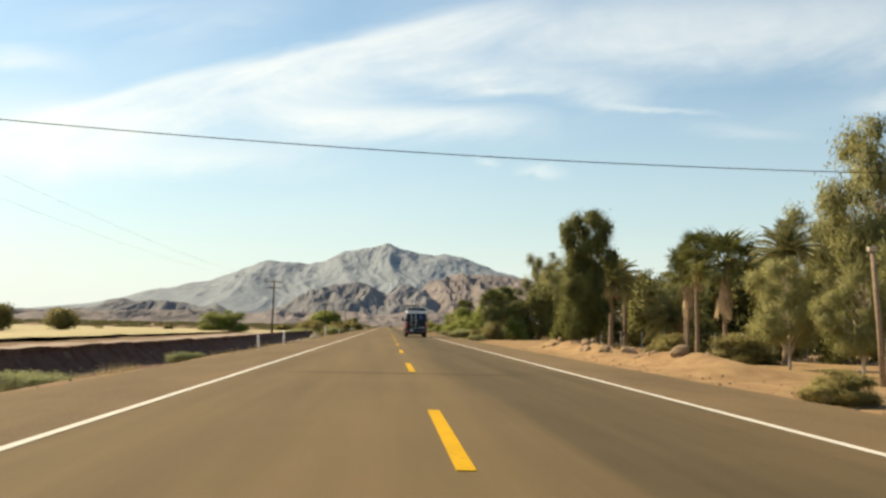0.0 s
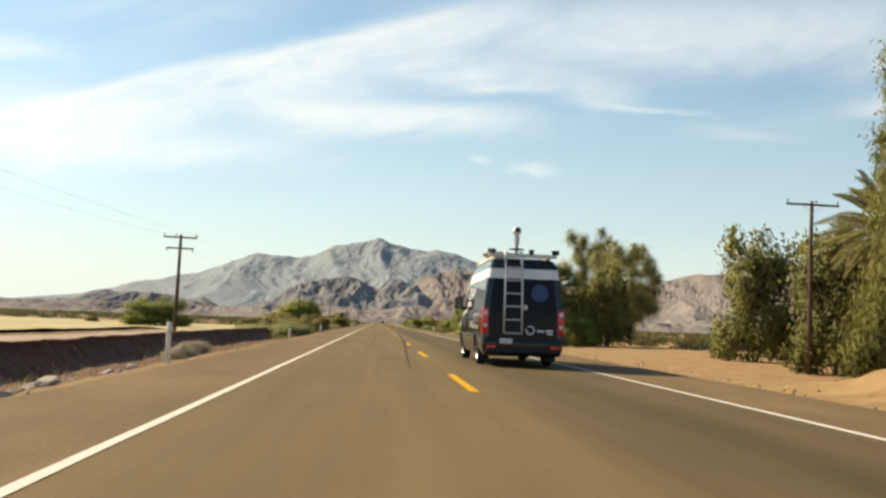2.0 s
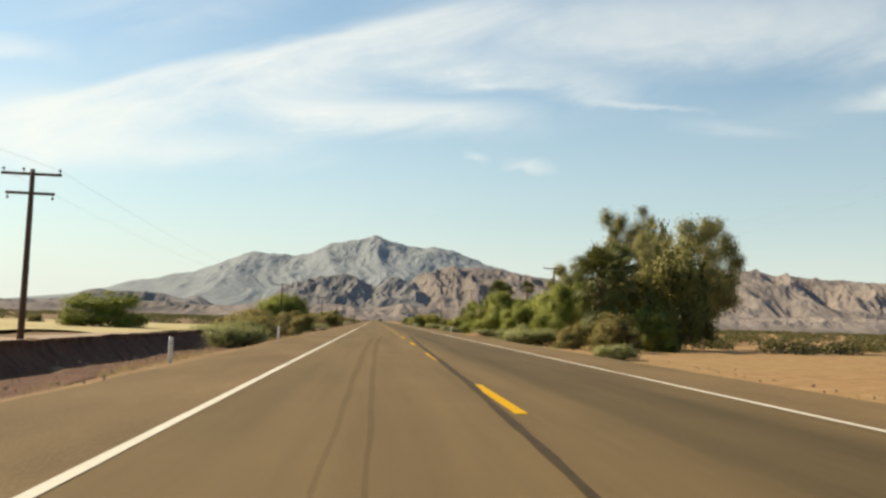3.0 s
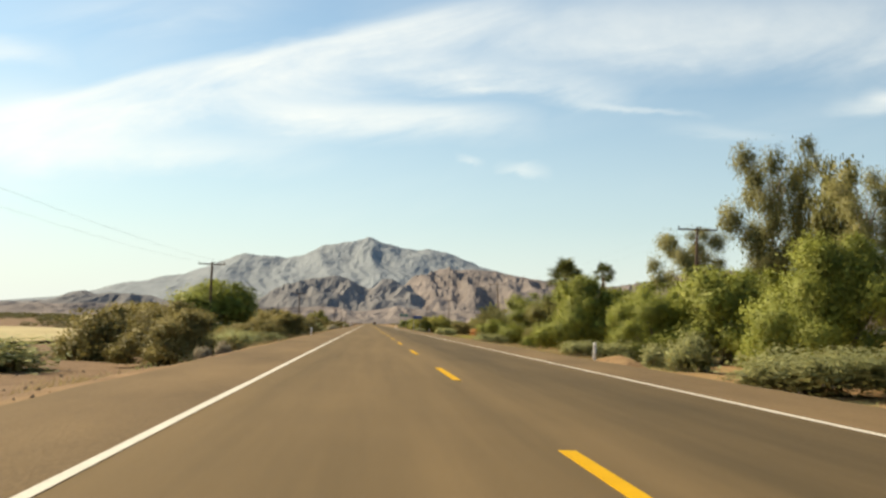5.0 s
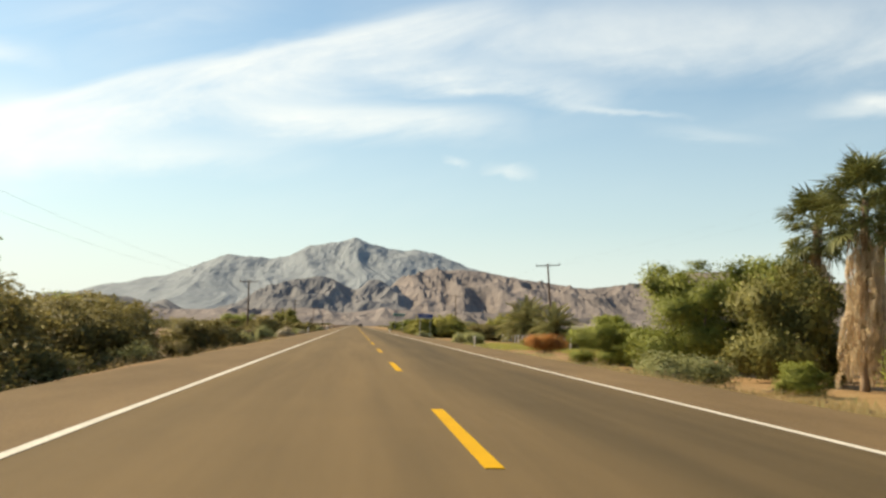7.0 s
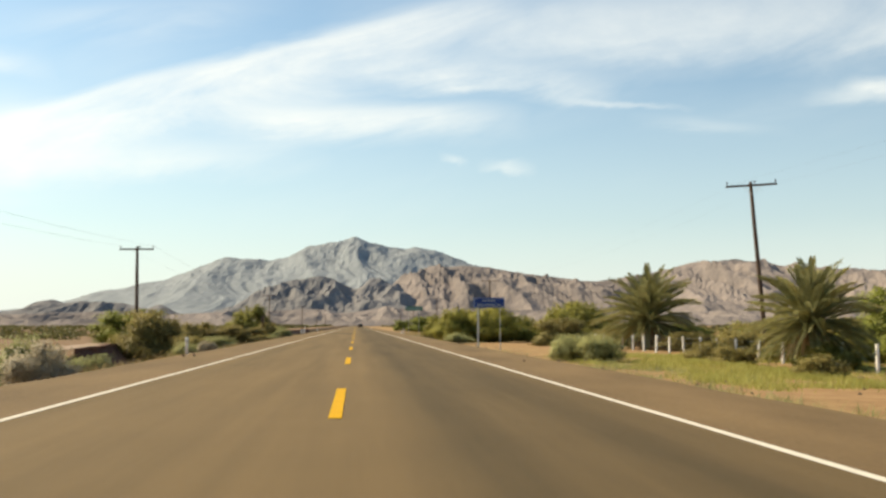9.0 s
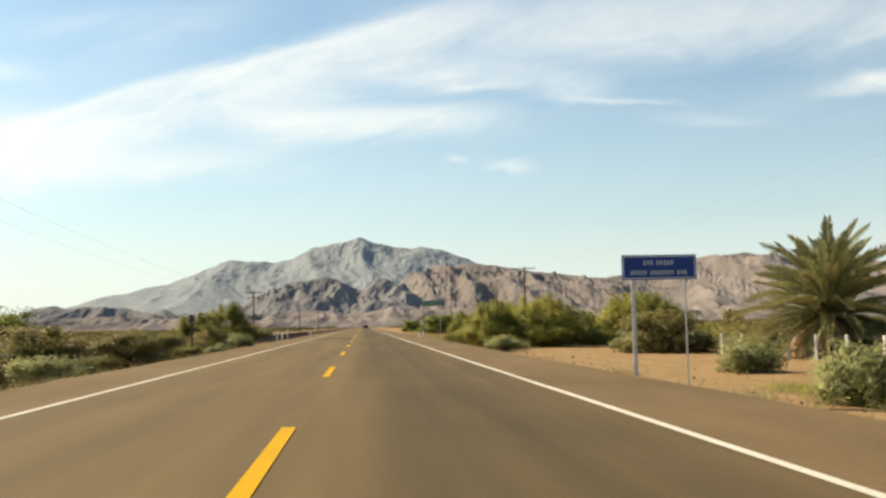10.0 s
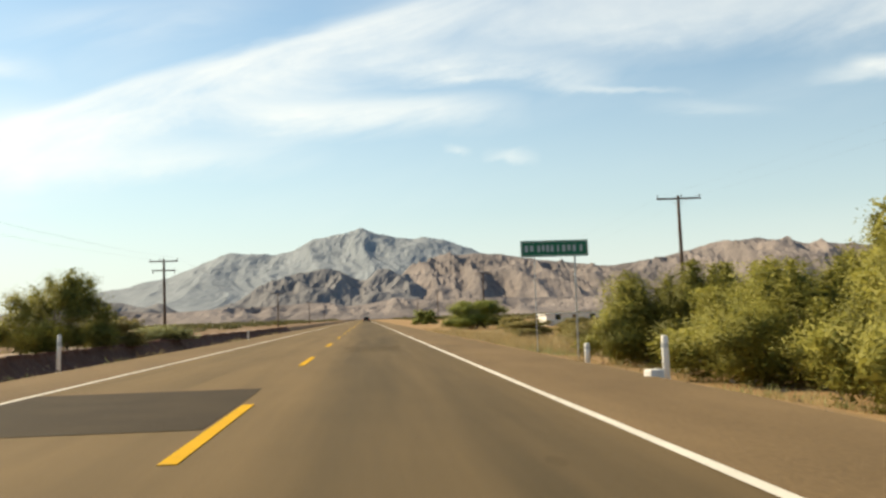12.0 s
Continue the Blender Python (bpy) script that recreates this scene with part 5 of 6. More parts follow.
def build_van(x, y):
    van = thing("van", x, y, 0, "dark navy high-roof camera van with white band and rear ladder", "van")
    fine = list(np.linspace(0.28, 1.30, 26)) + list(np.linspace(1.36, 2.14, 12))
    arches = ((0.0, 0.43), (4.27, 0.43))
    part("body", van_shell(fine, openings=arches), NAVY, van, "glossy dark navy body", True)
    part("white_band", van_shell([2.14, 2.22, 2.30, 2.38]), VAN_WHITE, van, "broad white band round the top of the body", True)
    part("roof", van_shell([2.38, 2.44, 2.50, 2.56, 2.61, 2.64, 2.66], cap_top=True), NAVY, van, "dark glossy raised roof", True)
    part("underbody", boxed(-0.80, 0.80, -1.4, 5.0, 0.26, 0.62), BLACK_TRIM, van)
    for side in (-1, 1):
        for oy in (0.0, 4.27):
            liner = bmesh.new()
            arc = [radians(a) for a in range(-10, 191, 10)]
            ring = [(oy + 0.435 * math.cos(a), 0.36 + 0.435 * math.sin(a)) for a in arc]
            outer = [liner.verts.new((side * (interp(max(z, 0.3), HALF_WIDTH) - 0.002), yy, z)) for yy, z in ring]
            inner = [liner.verts.new((side * 0.62, yy, z)) for yy, z in ring]
            for k in range(len(ring) - 1):
                liner.faces.new((outer[k], outer[k + 1], inner[k + 1], inner[k]))
            part("wheel_arch", liner, BLACK_TRIM, van)
            part("arch_lip", tubed([(side * (interp(max(z, 0.3), HALF_WIDTH) - 0.004), yy, z) for yy, z in ring], 0.022, 6), NAVY, van)
            van_wheel(van, side * 0.845, oy, side)
        # cab door glass and the lines of the doors
        glass = [(2.80, 1.50), (3.30, 1.44), (3.74, 1.42), (3.68, 1.62), (3.40, 1.92), (3.20, 2.08), (2.95, 2.10), (2.80, 2.08)]
        part("side_window", side_panel(glass, side, 0.006), DARK_GLASS, van, "tinted cab window")
        part("window_pillar", side_panel([(3.36, 1.43), (3.41, 1.43), (3.22, 2.06), (3.17, 2.06)], side, 0.009), BLACK_TRIM, van)
        part("pillar_trim", side_panel([(2.62, 1.45), (2.76, 1.45), (2.76, 2.10), (2.95, 2.14), (3.24, 2.12), (3.74, 1.50), (3.34, 2.135), (2.62, 2.135)], side, 0.003), VAN_WHITE, van, "white pillar beside the cab window")
        part("stripe", side_panel([(2.76, 1.44), (3.78, 1.36), (4.20, 1.24), (4.85, 1.00), (4.85, 0.90), (4.15, 1.15), (3.74, 1.29), (2.80, 1.40)], side, 0.003), VAN_WHITE, van, "white stripe sweeping down to the nose")
        for y0, y1, z0, z1 in ((2.52, 2.53, 0.55, 2.18), (1.02, 1.03, 0.60, 2.16), (3.86, 3.87, 0.62, 1.30)):
            part("door_gap", side_grid(y0, y1 + 0.008, z0, z1, side, 0.002, n=8), BLACK_TRIM, van)
        part("slide_rail", side_grid(-1.40, 2.5, 1.165, 1.195, side, 0.006), BLACK_TRIM, van, "dark sliding-door rail")
        part("side_moulding", side_grid(0.46, 3.82, 0.70, 0.76, side, 0.012), BLACK_TRIM, van, "black plastic side moulding")
        part("door_handle", boxed(*((-1.03, -0.985) if side < 0 else (0.985, 1.03)), 2.66, 2.86, 1.22, 1.27, bevel=0.008), BLACK_TRIM, van)
        for my in (-1.40, 1.25, 2.95):
            part("side_marker", side_grid(my, my + 0.09, 0.64, 0.69, side, 0.020, n=1), AMBER, van, "amber side marker lamp")
        mirror = part("wing_mirror", boxed(*sorted((side * 1.00, side * 1.24)), 4.10, 4.24, 1.44, 1.80, bevel=0.04), BLACK_TRIM, van, "large black wing mirror", True)
        part("mirror_arm", boxed(*sorted((side * 0.86, side * 1.06)), 4.08, 4.18, 1.42, 1.52, bevel=0.02), BLACK_TRIM, mirror)
        part("mirror_glass", boxed(*sorted((side * 1.03, side * 1.21)), 4.092, 4.098, 1.48, 1.76), DARK_GLASS, mirror, "dark mirror glass")
        # lettering and badges on the flank
        lettering = hang("lettering", van_words, van, "slanted white letters and figure")
        lettering.matrix_basis = Matrix.Translation((side * 0.952, 1.94, 1.68)) @ pose(0, 0, 0, 90 - 7.6, 0, 90 if side > 0 else -90) @ Matrix.Diagonal((1.42, 0.92, 1, 1))
        for z0, w in ((1.575, 1.10), (1.50, 1.20)):
            part("small_lettering", side_grid(2.30 - w / 2, 2.30 + w / 2, z0, z0 + 0.045, side, 0.004, n=1), BADGE_WHITE, van, "line of small white writing")
        part("round_badge", van_side_disc(0.66, 1.09, 0.20, side, 0.007), BADGE_WHITE, van, "round white badge")
        part("badge_centre", van_side_disc(0.66, 1.09, 0.145, side, 0.010), BADGE_BLUE, van, "pale blue badge centre")
        part("door_badge", van_side_disc(3.52, 1.04, 0.16, side, 0.005), BADGE_BLUE, van, "blue round badge on the cab door")
        for by in (1.15, 1.57):
            for bz in (0.93, 1.02):
                part("small_badge", side_grid(by - 0.08, by + 0.08, bz, bz + 0.07, side, 0.006, n=1), BADGE_WHITE, van)
        for by in (0.12, -0.34):
            part("red_badge", side_grid(by - 0.075, by + 0.075, 1.05, 1.20, side, 0.006, n=2), BADGE_RED, van, "small red pictogram")
            part("pictogram", side_panel([(by - 0.06, 1.065), (by + 0.06, 1.065), (by, 1.185)], side, 0.009), BADGE_WHITE, van)
            for bz in (1.255, 0.965, 0.905):
                part("small_lettering", side_grid(by - 0.17, by + 0.17, bz, bz + 0.022, side, 0.005, n=1), BADGE_WHITE, van)
        part("flank_shield", side_grid(-1.20, -1.02, 0.90, 1.12, side, 0.005, slant=0.2, n=1), BLACK_TRIM, van)
        # tail lamps wrap the rear corner
        part("tail_lamp", boxed(*sorted((side * 0.84, side * 1.0)), -1.625, -1.44, 0.79, 1.40, bevel=0.035), RED_LENS, van, "tall red tail lamp", True)
        part("lamp_ring", disc((side * 0.92, -1.624, 1.29), 0.055, (0, -1, 0)), BADGE_WHITE, van, "round clear lamp")
        part("lamp_ring", disc((side * 0.92, -1.624, 0.99), 0.055, (0, -1, 0)), GALVANISED, van, "round grey lamp")
        part("reflector", boxed(*sorted((side * 0.66, side * 0.88)), -1.656, -1.635, 0.45, 0.525, bevel=0.006), RED_LENS, van, "red bumper reflector")
        part("mud_flap", boxed(*sorted((side * 0.70, side * 0.97)), -0.62, -0.60, 0.12, 0.40), BLACK_TRIM, van)
        # roof rail
        rail = part("roof_rail", boxed(*sorted((side * 0.60, side * 0.70)), -1.25, 3.15, 2.66, 2.73, bevel=0.02), CREAM, van, "cream roof rail on feet")
        for k in range(8):
            part("rail_foot", boxed(*sorted((side * 0.62, side * 0.68)), -1.15 + 0.53 * k, -1.05 + 0.53 * k, 2.50, 2.665), CREAM, rail)
    # windscreen and nose
    screen = bmesh.new()
    rows = [[screen.verts.new((s * (interp(z, HALF_WIDTH) - 0.10 - 0.03), interp(z, FRONT) + 0.006, z)) for s in (1, 0.5, 0, -0.5, -1)] for z in np.linspace(1.40, 2.16, 6)]
    for a, b in zip(rows, rows[1:]):
        for k in range(4):
            screen.faces.new((a[k], a[k + 1], b[k + 1], b[k]))
    part("windscreen", screen, DARK_GLASS, van, "tinted windscreen")
    part("grille", boxed(-0.52, 0.52, 5.20, 5.235, 0.60, 0.86, bevel=0.01), BLACK_TRIM, van)
    for s in (-1, 1):
        part("headlamp", boxed(*sorted((s * 0.60, s * 0.86)), 4.98, 5.16, 0.78, 1.00, bevel=0.03), ALUMINIUM, van)
    # rear doors, in the shaded copy of the body paint
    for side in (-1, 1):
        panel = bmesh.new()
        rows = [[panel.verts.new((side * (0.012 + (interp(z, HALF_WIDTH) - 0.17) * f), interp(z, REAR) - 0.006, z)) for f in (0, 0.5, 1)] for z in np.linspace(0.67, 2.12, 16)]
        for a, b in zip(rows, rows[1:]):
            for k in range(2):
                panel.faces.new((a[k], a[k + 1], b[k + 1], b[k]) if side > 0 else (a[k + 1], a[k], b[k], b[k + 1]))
        part("rear_door", panel, NAVY_SHADED, van, "navy rear door, its paint darkened for shade", True)
    part("door_gap", boxed(-0.006, 0.006, -1.603, -1.48, 0.70, 2.12), BLACK_TRIM, van)
    part("bumper", boxed(-0.90, 0.90, -1.69, -1.58, 0.34, 0.44, bevel=0.03), BLACK_TRIM, van, "black rear bumper step", True)
    part("door_handle", boxed(0.03, 0.20, -1.63, -1.595, 0.93, 0.98, bevel=0.008), BLACK_TRIM, van)
    part("round_badge", disc((0.39, -1.550, 1.80), 0.215, (0, -1, 0.04)), BADGE_BLUE, van, "dark blue round badge on the rear door")
    part("badge_rim", tubed([(0.39 + 0.215 * math.cos(a), -1.562, 1.80 + 0.215 * math.sin(a)) for a in np.linspace(0, 2 * math.pi, 29)], 0.008, 5), BLACK_TRIM, van)
    part("maker_badge", disc((0.04, -1.582, 1.45), 0.065, (0, -1, 0)), ALUMINIUM, van, "small round silver badge")
    part("round_badge", disc((0.17, -1.600, 0.90), 0.115, (0, -1, 0)), BADGE_WHITE, van, "round white badge low on the rear door")
    part("badge_centre", disc((0.17, -1.612, 0.90), 0.075, (0, -1, 0)), BLACK_TRIM, van)
    for x0, x1, z0 in ((0.34, 0.50, 0.86), (0.54, 0.72, 0.87), (0.58, 0.72, 0.80)):
        part("small_lettering", boxed(x0, x1, -1.612, -1.602, z0, z0 + 0.05), BADGE_WHITE, van, "small line of pale writing")
    plate = part("number_plate", boxed(-0.56, -0.26, -1.655, -1.64, 0.57, 0.69, bevel=0.004), BADGE_WHITE, van, "pale number plate")
    part("plate_bar", boxed(-0.53, -0.30, -1.658, -1.654, 0.61, 0.655), GALVANISED, plate)
    ladder = part("ladder", tubed([(-0.48, -1.70, 0.81), (-0.475, -1.68, 1.5), (-0.465, -1.61, 2.38), (-0.465, -1.55, 2.62), (-0.465, -1.38, 2.80), (-0.465, -1.15, 2.81)], 0.026, 8), ALUMINIUM, van, "silver aluminium ladder on the rear door", True)
    part("ladder_rail", tubed([(-0.045, -1.70, 0.81), (-0.05, -1.68, 1.5), (-0.06, -1.61, 2.38), (-0.06, -1.55, 2.62), (-0.06, -1.38, 2.80), (-0.06, -1.15, 2.81)], 0.026, 8), ALUMINIUM, ladder, smooth=True)
    for z, yy in ((0.82, -1.70), (1.14, -1.69), (1.46, -1.68), (1.77, -1.66), (2.09, -1.635), (2.40, -1.605)):
        part("rung", tubed([(-0.47, yy, z), (-0.055, yy, z)], 0.021, 8), ALUMINIUM, ladder)
    for z in (0.95, 2.34):
        for lx in (-0.47, -0.055):
            part("bracket", boxed(lx - 0.02, lx + 0.02, -1.66, -1.44, z - 0.02, z + 0.02), ALUMINIUM, ladder)
    # roof gear
    for ry in (-1.18, 0.2, 1.4, 2.7):
        part("cross_bar", boxed(-0.72, 0.72, ry - 0.04, ry + 0.04, 2.67, 2.72, bevel=0.01), CREAM if ry > -0.9 else ALUMINIUM, van)
    part("rear_bar", boxed(-0.86, 0.82, -1.38, -1.28, 2.66, 2.76, bevel=0.02), ALUMINIUM, van, "grey bar across the rear roof")
    for cx, cy, turn in ((-0.80, -1.34, 40), (0.18, -1.36, 5), (0.80, -1.34, -50)):
        cam_box = part("roof_camera", boxed(-0.06, 0.06, -0.15, 0.12, 0.02, 0.13, bevel=0.02), BLACK_TRIM, van, "black boxed roof camera on a bracket")
        cam_box.matrix_basis = Matrix.Translation((cx, cy, 2.74)) @ pose(0, 0, 0, 6, 0, turn) @ Matrix.Diagonal((0.72, 0.72, 0.9, 1))
        part("bracket", boxed(-0.03, 0.03, -0.04, 0.04, -0.02, 0.06), BLACK_TRIM, cam_box)
        part("hood", boxed(-0.07, 0.07, -0.19, 0.09, 0.127, 0.142), BLACK_TRIM, cam_box)
    part("roof_plate", tubed([(-0.17, -1.25, 2.86), (-0.17, -1.25, 2.885)], [0.20, 0.19], 20), BLACK_TRIM, van, "round black mounting plate")
    mast = part("camera_mast", tubed([(-0.17, -1.25, 2.66), (-0.17, -1.25, 2.95), (-0.17, -1.25, 3.05), (-0.17, -1.25, 3.20)], [0.045, 0.045, 0.065, 0.07], 14), ALUMINIUM, van, "pale camera mast")
    ball = bmesh.new()
    bmesh.ops.create_uvsphere(ball, u_segments=22, v_segments=14, radius=0.115)
    bmesh.ops.translate(ball, verts=ball.verts, vec=(-0.17, -1.25, 3.32))
    part("dome_camera", ball, VAN_WHITE, mast, "white round dome camera", True)
    part("lens", disc((-0.17, -1.358, 3.345), 0.06, (0, -1, 0.2), 0.02), BLACK_TRIM, mast, "dark camera lens")
    dish = lathe([(0.0, -0.05), (0.22, -0.035), (0.42, 0.02), (0.50, 0.06), (0.505, 0.075), (0.42, 0.04), (0.22, -0.015), (0.0, -0.03)], 30)
    d = part("satellite_dish", dish, DISH_TAN, van, "tan satellite dish lying back on the roof", True)
    d.matrix_basis = Matrix.Translation((-0.20, 1.75, 2.84)) @ pose(0, 0, 0, 0, -82, 75)
    part("dish_mount", boxed(-0.29, -0.11, 1.66, 1.84, 2.60, 2.82), BLACK_TRIM, van)
    part("roof_box", boxed(-0.3, 0.3, 0.3, 0.9, 2.645, 2.76, bevel=0.02), VAN_WHITE, van)
    return van


van_words = text_mesh("C4-M", 0.50, VAN_WHITE)
build_van(2.0, 101.05)

# ---- poles, signs, posts ----
def utility_pole(x, y, top, arms, lean, turn=0.0, braces=True):
    """A wooden pole with crossarms and pin insulators; wires run along the road."""
    z = ground_height(x, y)
    high = top - z
    pole = thing("utility_pole", x, y, z, "dark weathered wooden power pole with " + ("two crossarms" if arms > 1 else "one crossarm"), "power pole", "power poles along the road", turn)
    pole.rotation_euler.rotate_axis("Y", radians(lean))
    part("pole_shaft", tubed([(0, 0, -0.3), (0.01, 0, high * 0.4), (0, 0.01, high * 0.75), (0, 0, high + 0.05)], [0.15, 0.135, 0.12, 0.10], 10), CREOSOTE, pole, smooth=True)
    for k in range(arms):
        az, half = high - 0.18 - 0.85 * k, (1.05 if k else 1.60 if x > 0 else 1.30)
        arm = part("crossarm", boxed(-half, half, -0.17, -0.06, az - 0.06, az + 0.06, bevel=0.01), CREOSOTE, pole)
        for ix in ((-half + 0.08, 0.22 if arms == 1 else -0.35, half - 0.08) if k == 0 else (-half + 0.08, half - 0.08)):
            hung = arms > 1 and k == 1
            b, s = (az - 0.05, -1) if hung else (az + 0.05, 1)
            part("insulator", tubed([(ix, -0.115, b), (ix, -0.115, b + s * 0.10), (ix, -0.115, b + s * 0.13), (ix, -0.115, b + s * 0.18), (ix, -0.115, b + s * 0.22)], [0.018, 0.02, 0.06, 0.055, 0.03], 9), PORCELAIN, arm)
        if braces:
            for s in (-1, 1):
                part("brace", tubed([(s * 0.62, -0.115, az - 0.05), (0, -0.12, az - 0.55)], 0.014, 5), GALVANISED, pole)
    return x, y, z + high


LEFT_POLES = [(-17, 32, 7.0, 2, 0.5), (-17.0, 154.4, 7.1, 2, 1.0), (-17.0, 277.0, 6.4, 1, 0.3), (-16.6, 399.0, 7.0, 1, -0.5), (-17.0, 523.0, 7.0, 2, 0.0), (-17, 645, 7.0, 1, 0.4), (-17, 767, 7.0, 1, -0.5), (-17, 889, 7.0, 1, 0.4)]
RIGHT_POLES = [(23.6, 133.0, 8.9, 1, 0.6), (24.2, 256.0, 9.3, 1, 0.5), (24.5, 378.0, 9.5, 1, -4.2), (23.8, 497.8, 8.9, 1, -0.8), (23.8, 620.0, 8.9, 1, 0.5), (23.8, 742, 8.9, 1, 0), (23.8, 864, 8.9, 1, 0.3)]
for row in (LEFT_POLES, RIGHT_POLES):
    for x, y, top, arms, lean in row:
        utility_pole(x, y, top, arms, lean, turn=2.0 * math.sin(y), braces=x > 0)
    for a, b in zip(row, row[1:]):
        for off in (-1.22, 1.22):
            line = []
            for k in range(17):
                f = k / 16
                line.append((a[0] + off + (b[0] - a[0]) * f, a[1] + (b[1] - a[1]) * f, a[2] + 0.06 + (b[2] - a[2]) * f - 4 * 1.1 * f * (1 - f)))
            wire = new("power_wire", mesh_of("power_wire", tubed(line, 0.004 if row is LEFT_POLES else 0.002, 4), WIRE))
            tagged(wire, "thin sagging wire strung between power poles", "power wire", "power wires")

# one service cable crosses high over the road
line = [(-15.5 + 36 * f, 40.0, 7.35 - 1.05 * f - 1.6 * f * (1 - f)) for f in (k / 24 for k in range(25))]
tagged(new("service_cable", mesh_of("service_cable", tubed(line, 0.016, 5), BLACK_TRIM)), "black service cable slung across the road between poles", "cable")
for x, top, label in ((-15.5, 7.4, "wooden post that carries the cable"), (20.5, 6.35, "pale wooden post that carries the cable")):
    z = ground_height(x, 40)
    post = thing("cable_post", x, 40.0, z, label, "post")
    part("pole_shaft", tubed([(0, 0, -0.3), (0.0, 0, top - z)], [0.12, 0.09], 9), CREOSOTE if x < 0 else PALE_BARK, post)
    part("pole_cap", boxed(-0.12, 0.12, -0.12, 0.12, top - z - 0.04, top - z + 0.06, bevel=0.02), GALVANISED, post)

# a leaning pale post stands before the trees
z = ground_height(20.3, 50.0)
post = thing("leaning_post", 20.3, 50.0, z, "leaning pale wooden post among the trees", "post")
post.rotation_euler = (0, radians(-4), 0)
part("pole_shaft", tubed([(0, 0, -0.3), (0.03, 0, 2.6), (0, 0, 4.7 - z)], [0.13, 0.115, 0.10], 10), PALM_BARK, post, smooth=True)
part("pole_cap", boxed(-0.20, 0.16, -0.13, 0.13, 4.55 - z, 4.75 - z, bevel=0.03), PALE_BARK, post)


def road_sign(x0, x1, y, low, high, sheet_mat, label, feet, stripes, rim, thick=(0.03, 0.03)):
    sign = thing("road_sign", (x0 + x1) / 2, y, 0, label, "road sign")
    w = (x1 - x0) / 2
    panel = part("sign_panel", boxed(-w, w, -0.012, 0.012, low, high, bevel=0.006), sheet_mat, sign)
    part("panel_back", boxed(-w + 0.02, w - 0.02, 0.014, 0.03, low + 0.02, high - 0.02), GALVANISED, sign)
    for a, b, c, d in ((-w + 0.03, w - 0.03, high - 0.05, high - 0.03), (-w + 0.03, w - 0.03, low + 0.03, low + 0.05), (-w + 0.03, -w + 0.05, low + 0.05, high - 0.05), (w - 0.05, w - 0.03, low + 0.05, high - 0.05)):
        if rim:
            part("border", boxed(a, b, -0.0165, -0.013, c, d), SIGN_WHITE, panel)
    for a, b, c, d in stripes:
        part("lettering_bar", boxed(a, b, -0.0165, -0.013, c, d), SIGN_LETTER, panel, "white bar of writing")
    for fx, half in zip(feet, thick):
        z = ground_height((x0 + x1) / 2 + fx, y) - 0.25
        part("sign_post", boxed(fx - half, fx + half, 0.035, 0.035 + half, z, high - 0.05, bevel=0.006), GALVANISED, sign, "grey steel post")
    return sign


def words(x0, x1, low, high, lengths):
    """White bars the length of words, over one line."""
    gap = 0.07
    total = sum(lengths) + gap * (len(lengths) - 1)
    x, out = (x0 + x1) / 2 - total / 2, []
    pitch = (high - low) * 0.72
    for l in lengths:
        count = max(1, round(l / pitch))
        for i in range(count):
            left = x + l * i / count
            out.append((left, left + l / count * 0.62, low + (0.12 * (high - low) if i % 3 == 1 else 0), high))
        x += l + gap
    return out


road_sign(7.15, 9.05, 379.7, 2.0, 2.62, SIGN_BLUE, "blue service sign with two white lines on two posts", (-0.66, 0.66), words(0, 0, 2.36, 2.48, (0.26, 0.46)) + words(0, 0, 2.12, 2.23, (0.42, 0.62, 0.26)), True, (0.048, 0.022))
road_sign(7.1, 9.6, 464.5, 3.02, 3.62, SIGN_GREEN, "green destination sign with one white line on thin posts", (-0.75, 0.75), words(0, 0, 3.20, 3.44, (0.40, 0.66, 0.12, 0.58, 0.16)), True, (0.018, 0.032))


# a small sign for the other direction, seen from behind
z = ground_height(-7.65, 405.7)
sign = thing("small_sign", -7.65, 405.7, z, "small road sign on one dark post, rusted back turned", "road sign", turn=-6)
part("sign_post", boxed(-0.04, 0.04, -0.04, 0.04, -0.3, 1.68 - z, bevel=0.008), CREOSOTE, sign, "dark wooden post")
# dark bark colour on the metal stands in for the shaded back
part("sign_panel", boxed(-0.15, 0.15, 0.042, 0.054, 1.24 - z, 1.72 - z, bevel=0.005), BARK, sign, "metal back, coloured dark for its shade")
for h in (1.32, 1.60):
    part("bracket", boxed(-0.12, 0.12, 0.028, 0.041, h - z - 0.02, h - z + 0.02), GALVANISED, sign)

# a broken concrete wall of a culvert lies across the far bank of the ditch
z = ground_height(-17.4, 443.4)
culvert = thing("culvert_wall", -17.4, 443.4, z, "pale broken concrete culvert wall at the ditch bank", "culvert")
culvert.rotation_euler = (0, radians(11), radians(4))
part("headwall", boxed(-1.0, 0.9, -0.13, 0.13, -0.5, 0.12, bevel=0.03), TRACK, culvert)
part("coping", boxed(-1.05, 0.95, -0.18, 0.18, 0.12, 0.22, bevel=0.03), WHITEWASH, culvert)


def marker_post(x, y, high, label="white roadside marker post on the shoulder edge", radius=0.055, lean=0.0):
    z = ground_height(x, y)
    post = thing("marker_post", x, y, z, label, "marker post", "marker posts", 0)
    post.rotation_euler = (0, radians(lean), 0)
    part("post_shaft", tubed([(0, 0, -0.2), (0, 0, high - 0.03), (0, 0, high)], [radius, radius, radius * 0.8], 12), WHITEWASH, post, smooth=True)
    part("reflector_band", tubed([(0, 0, high * 0.72), (0, 0, high * 0.82)], radius + 0.003, 12), GALVANISED, post)


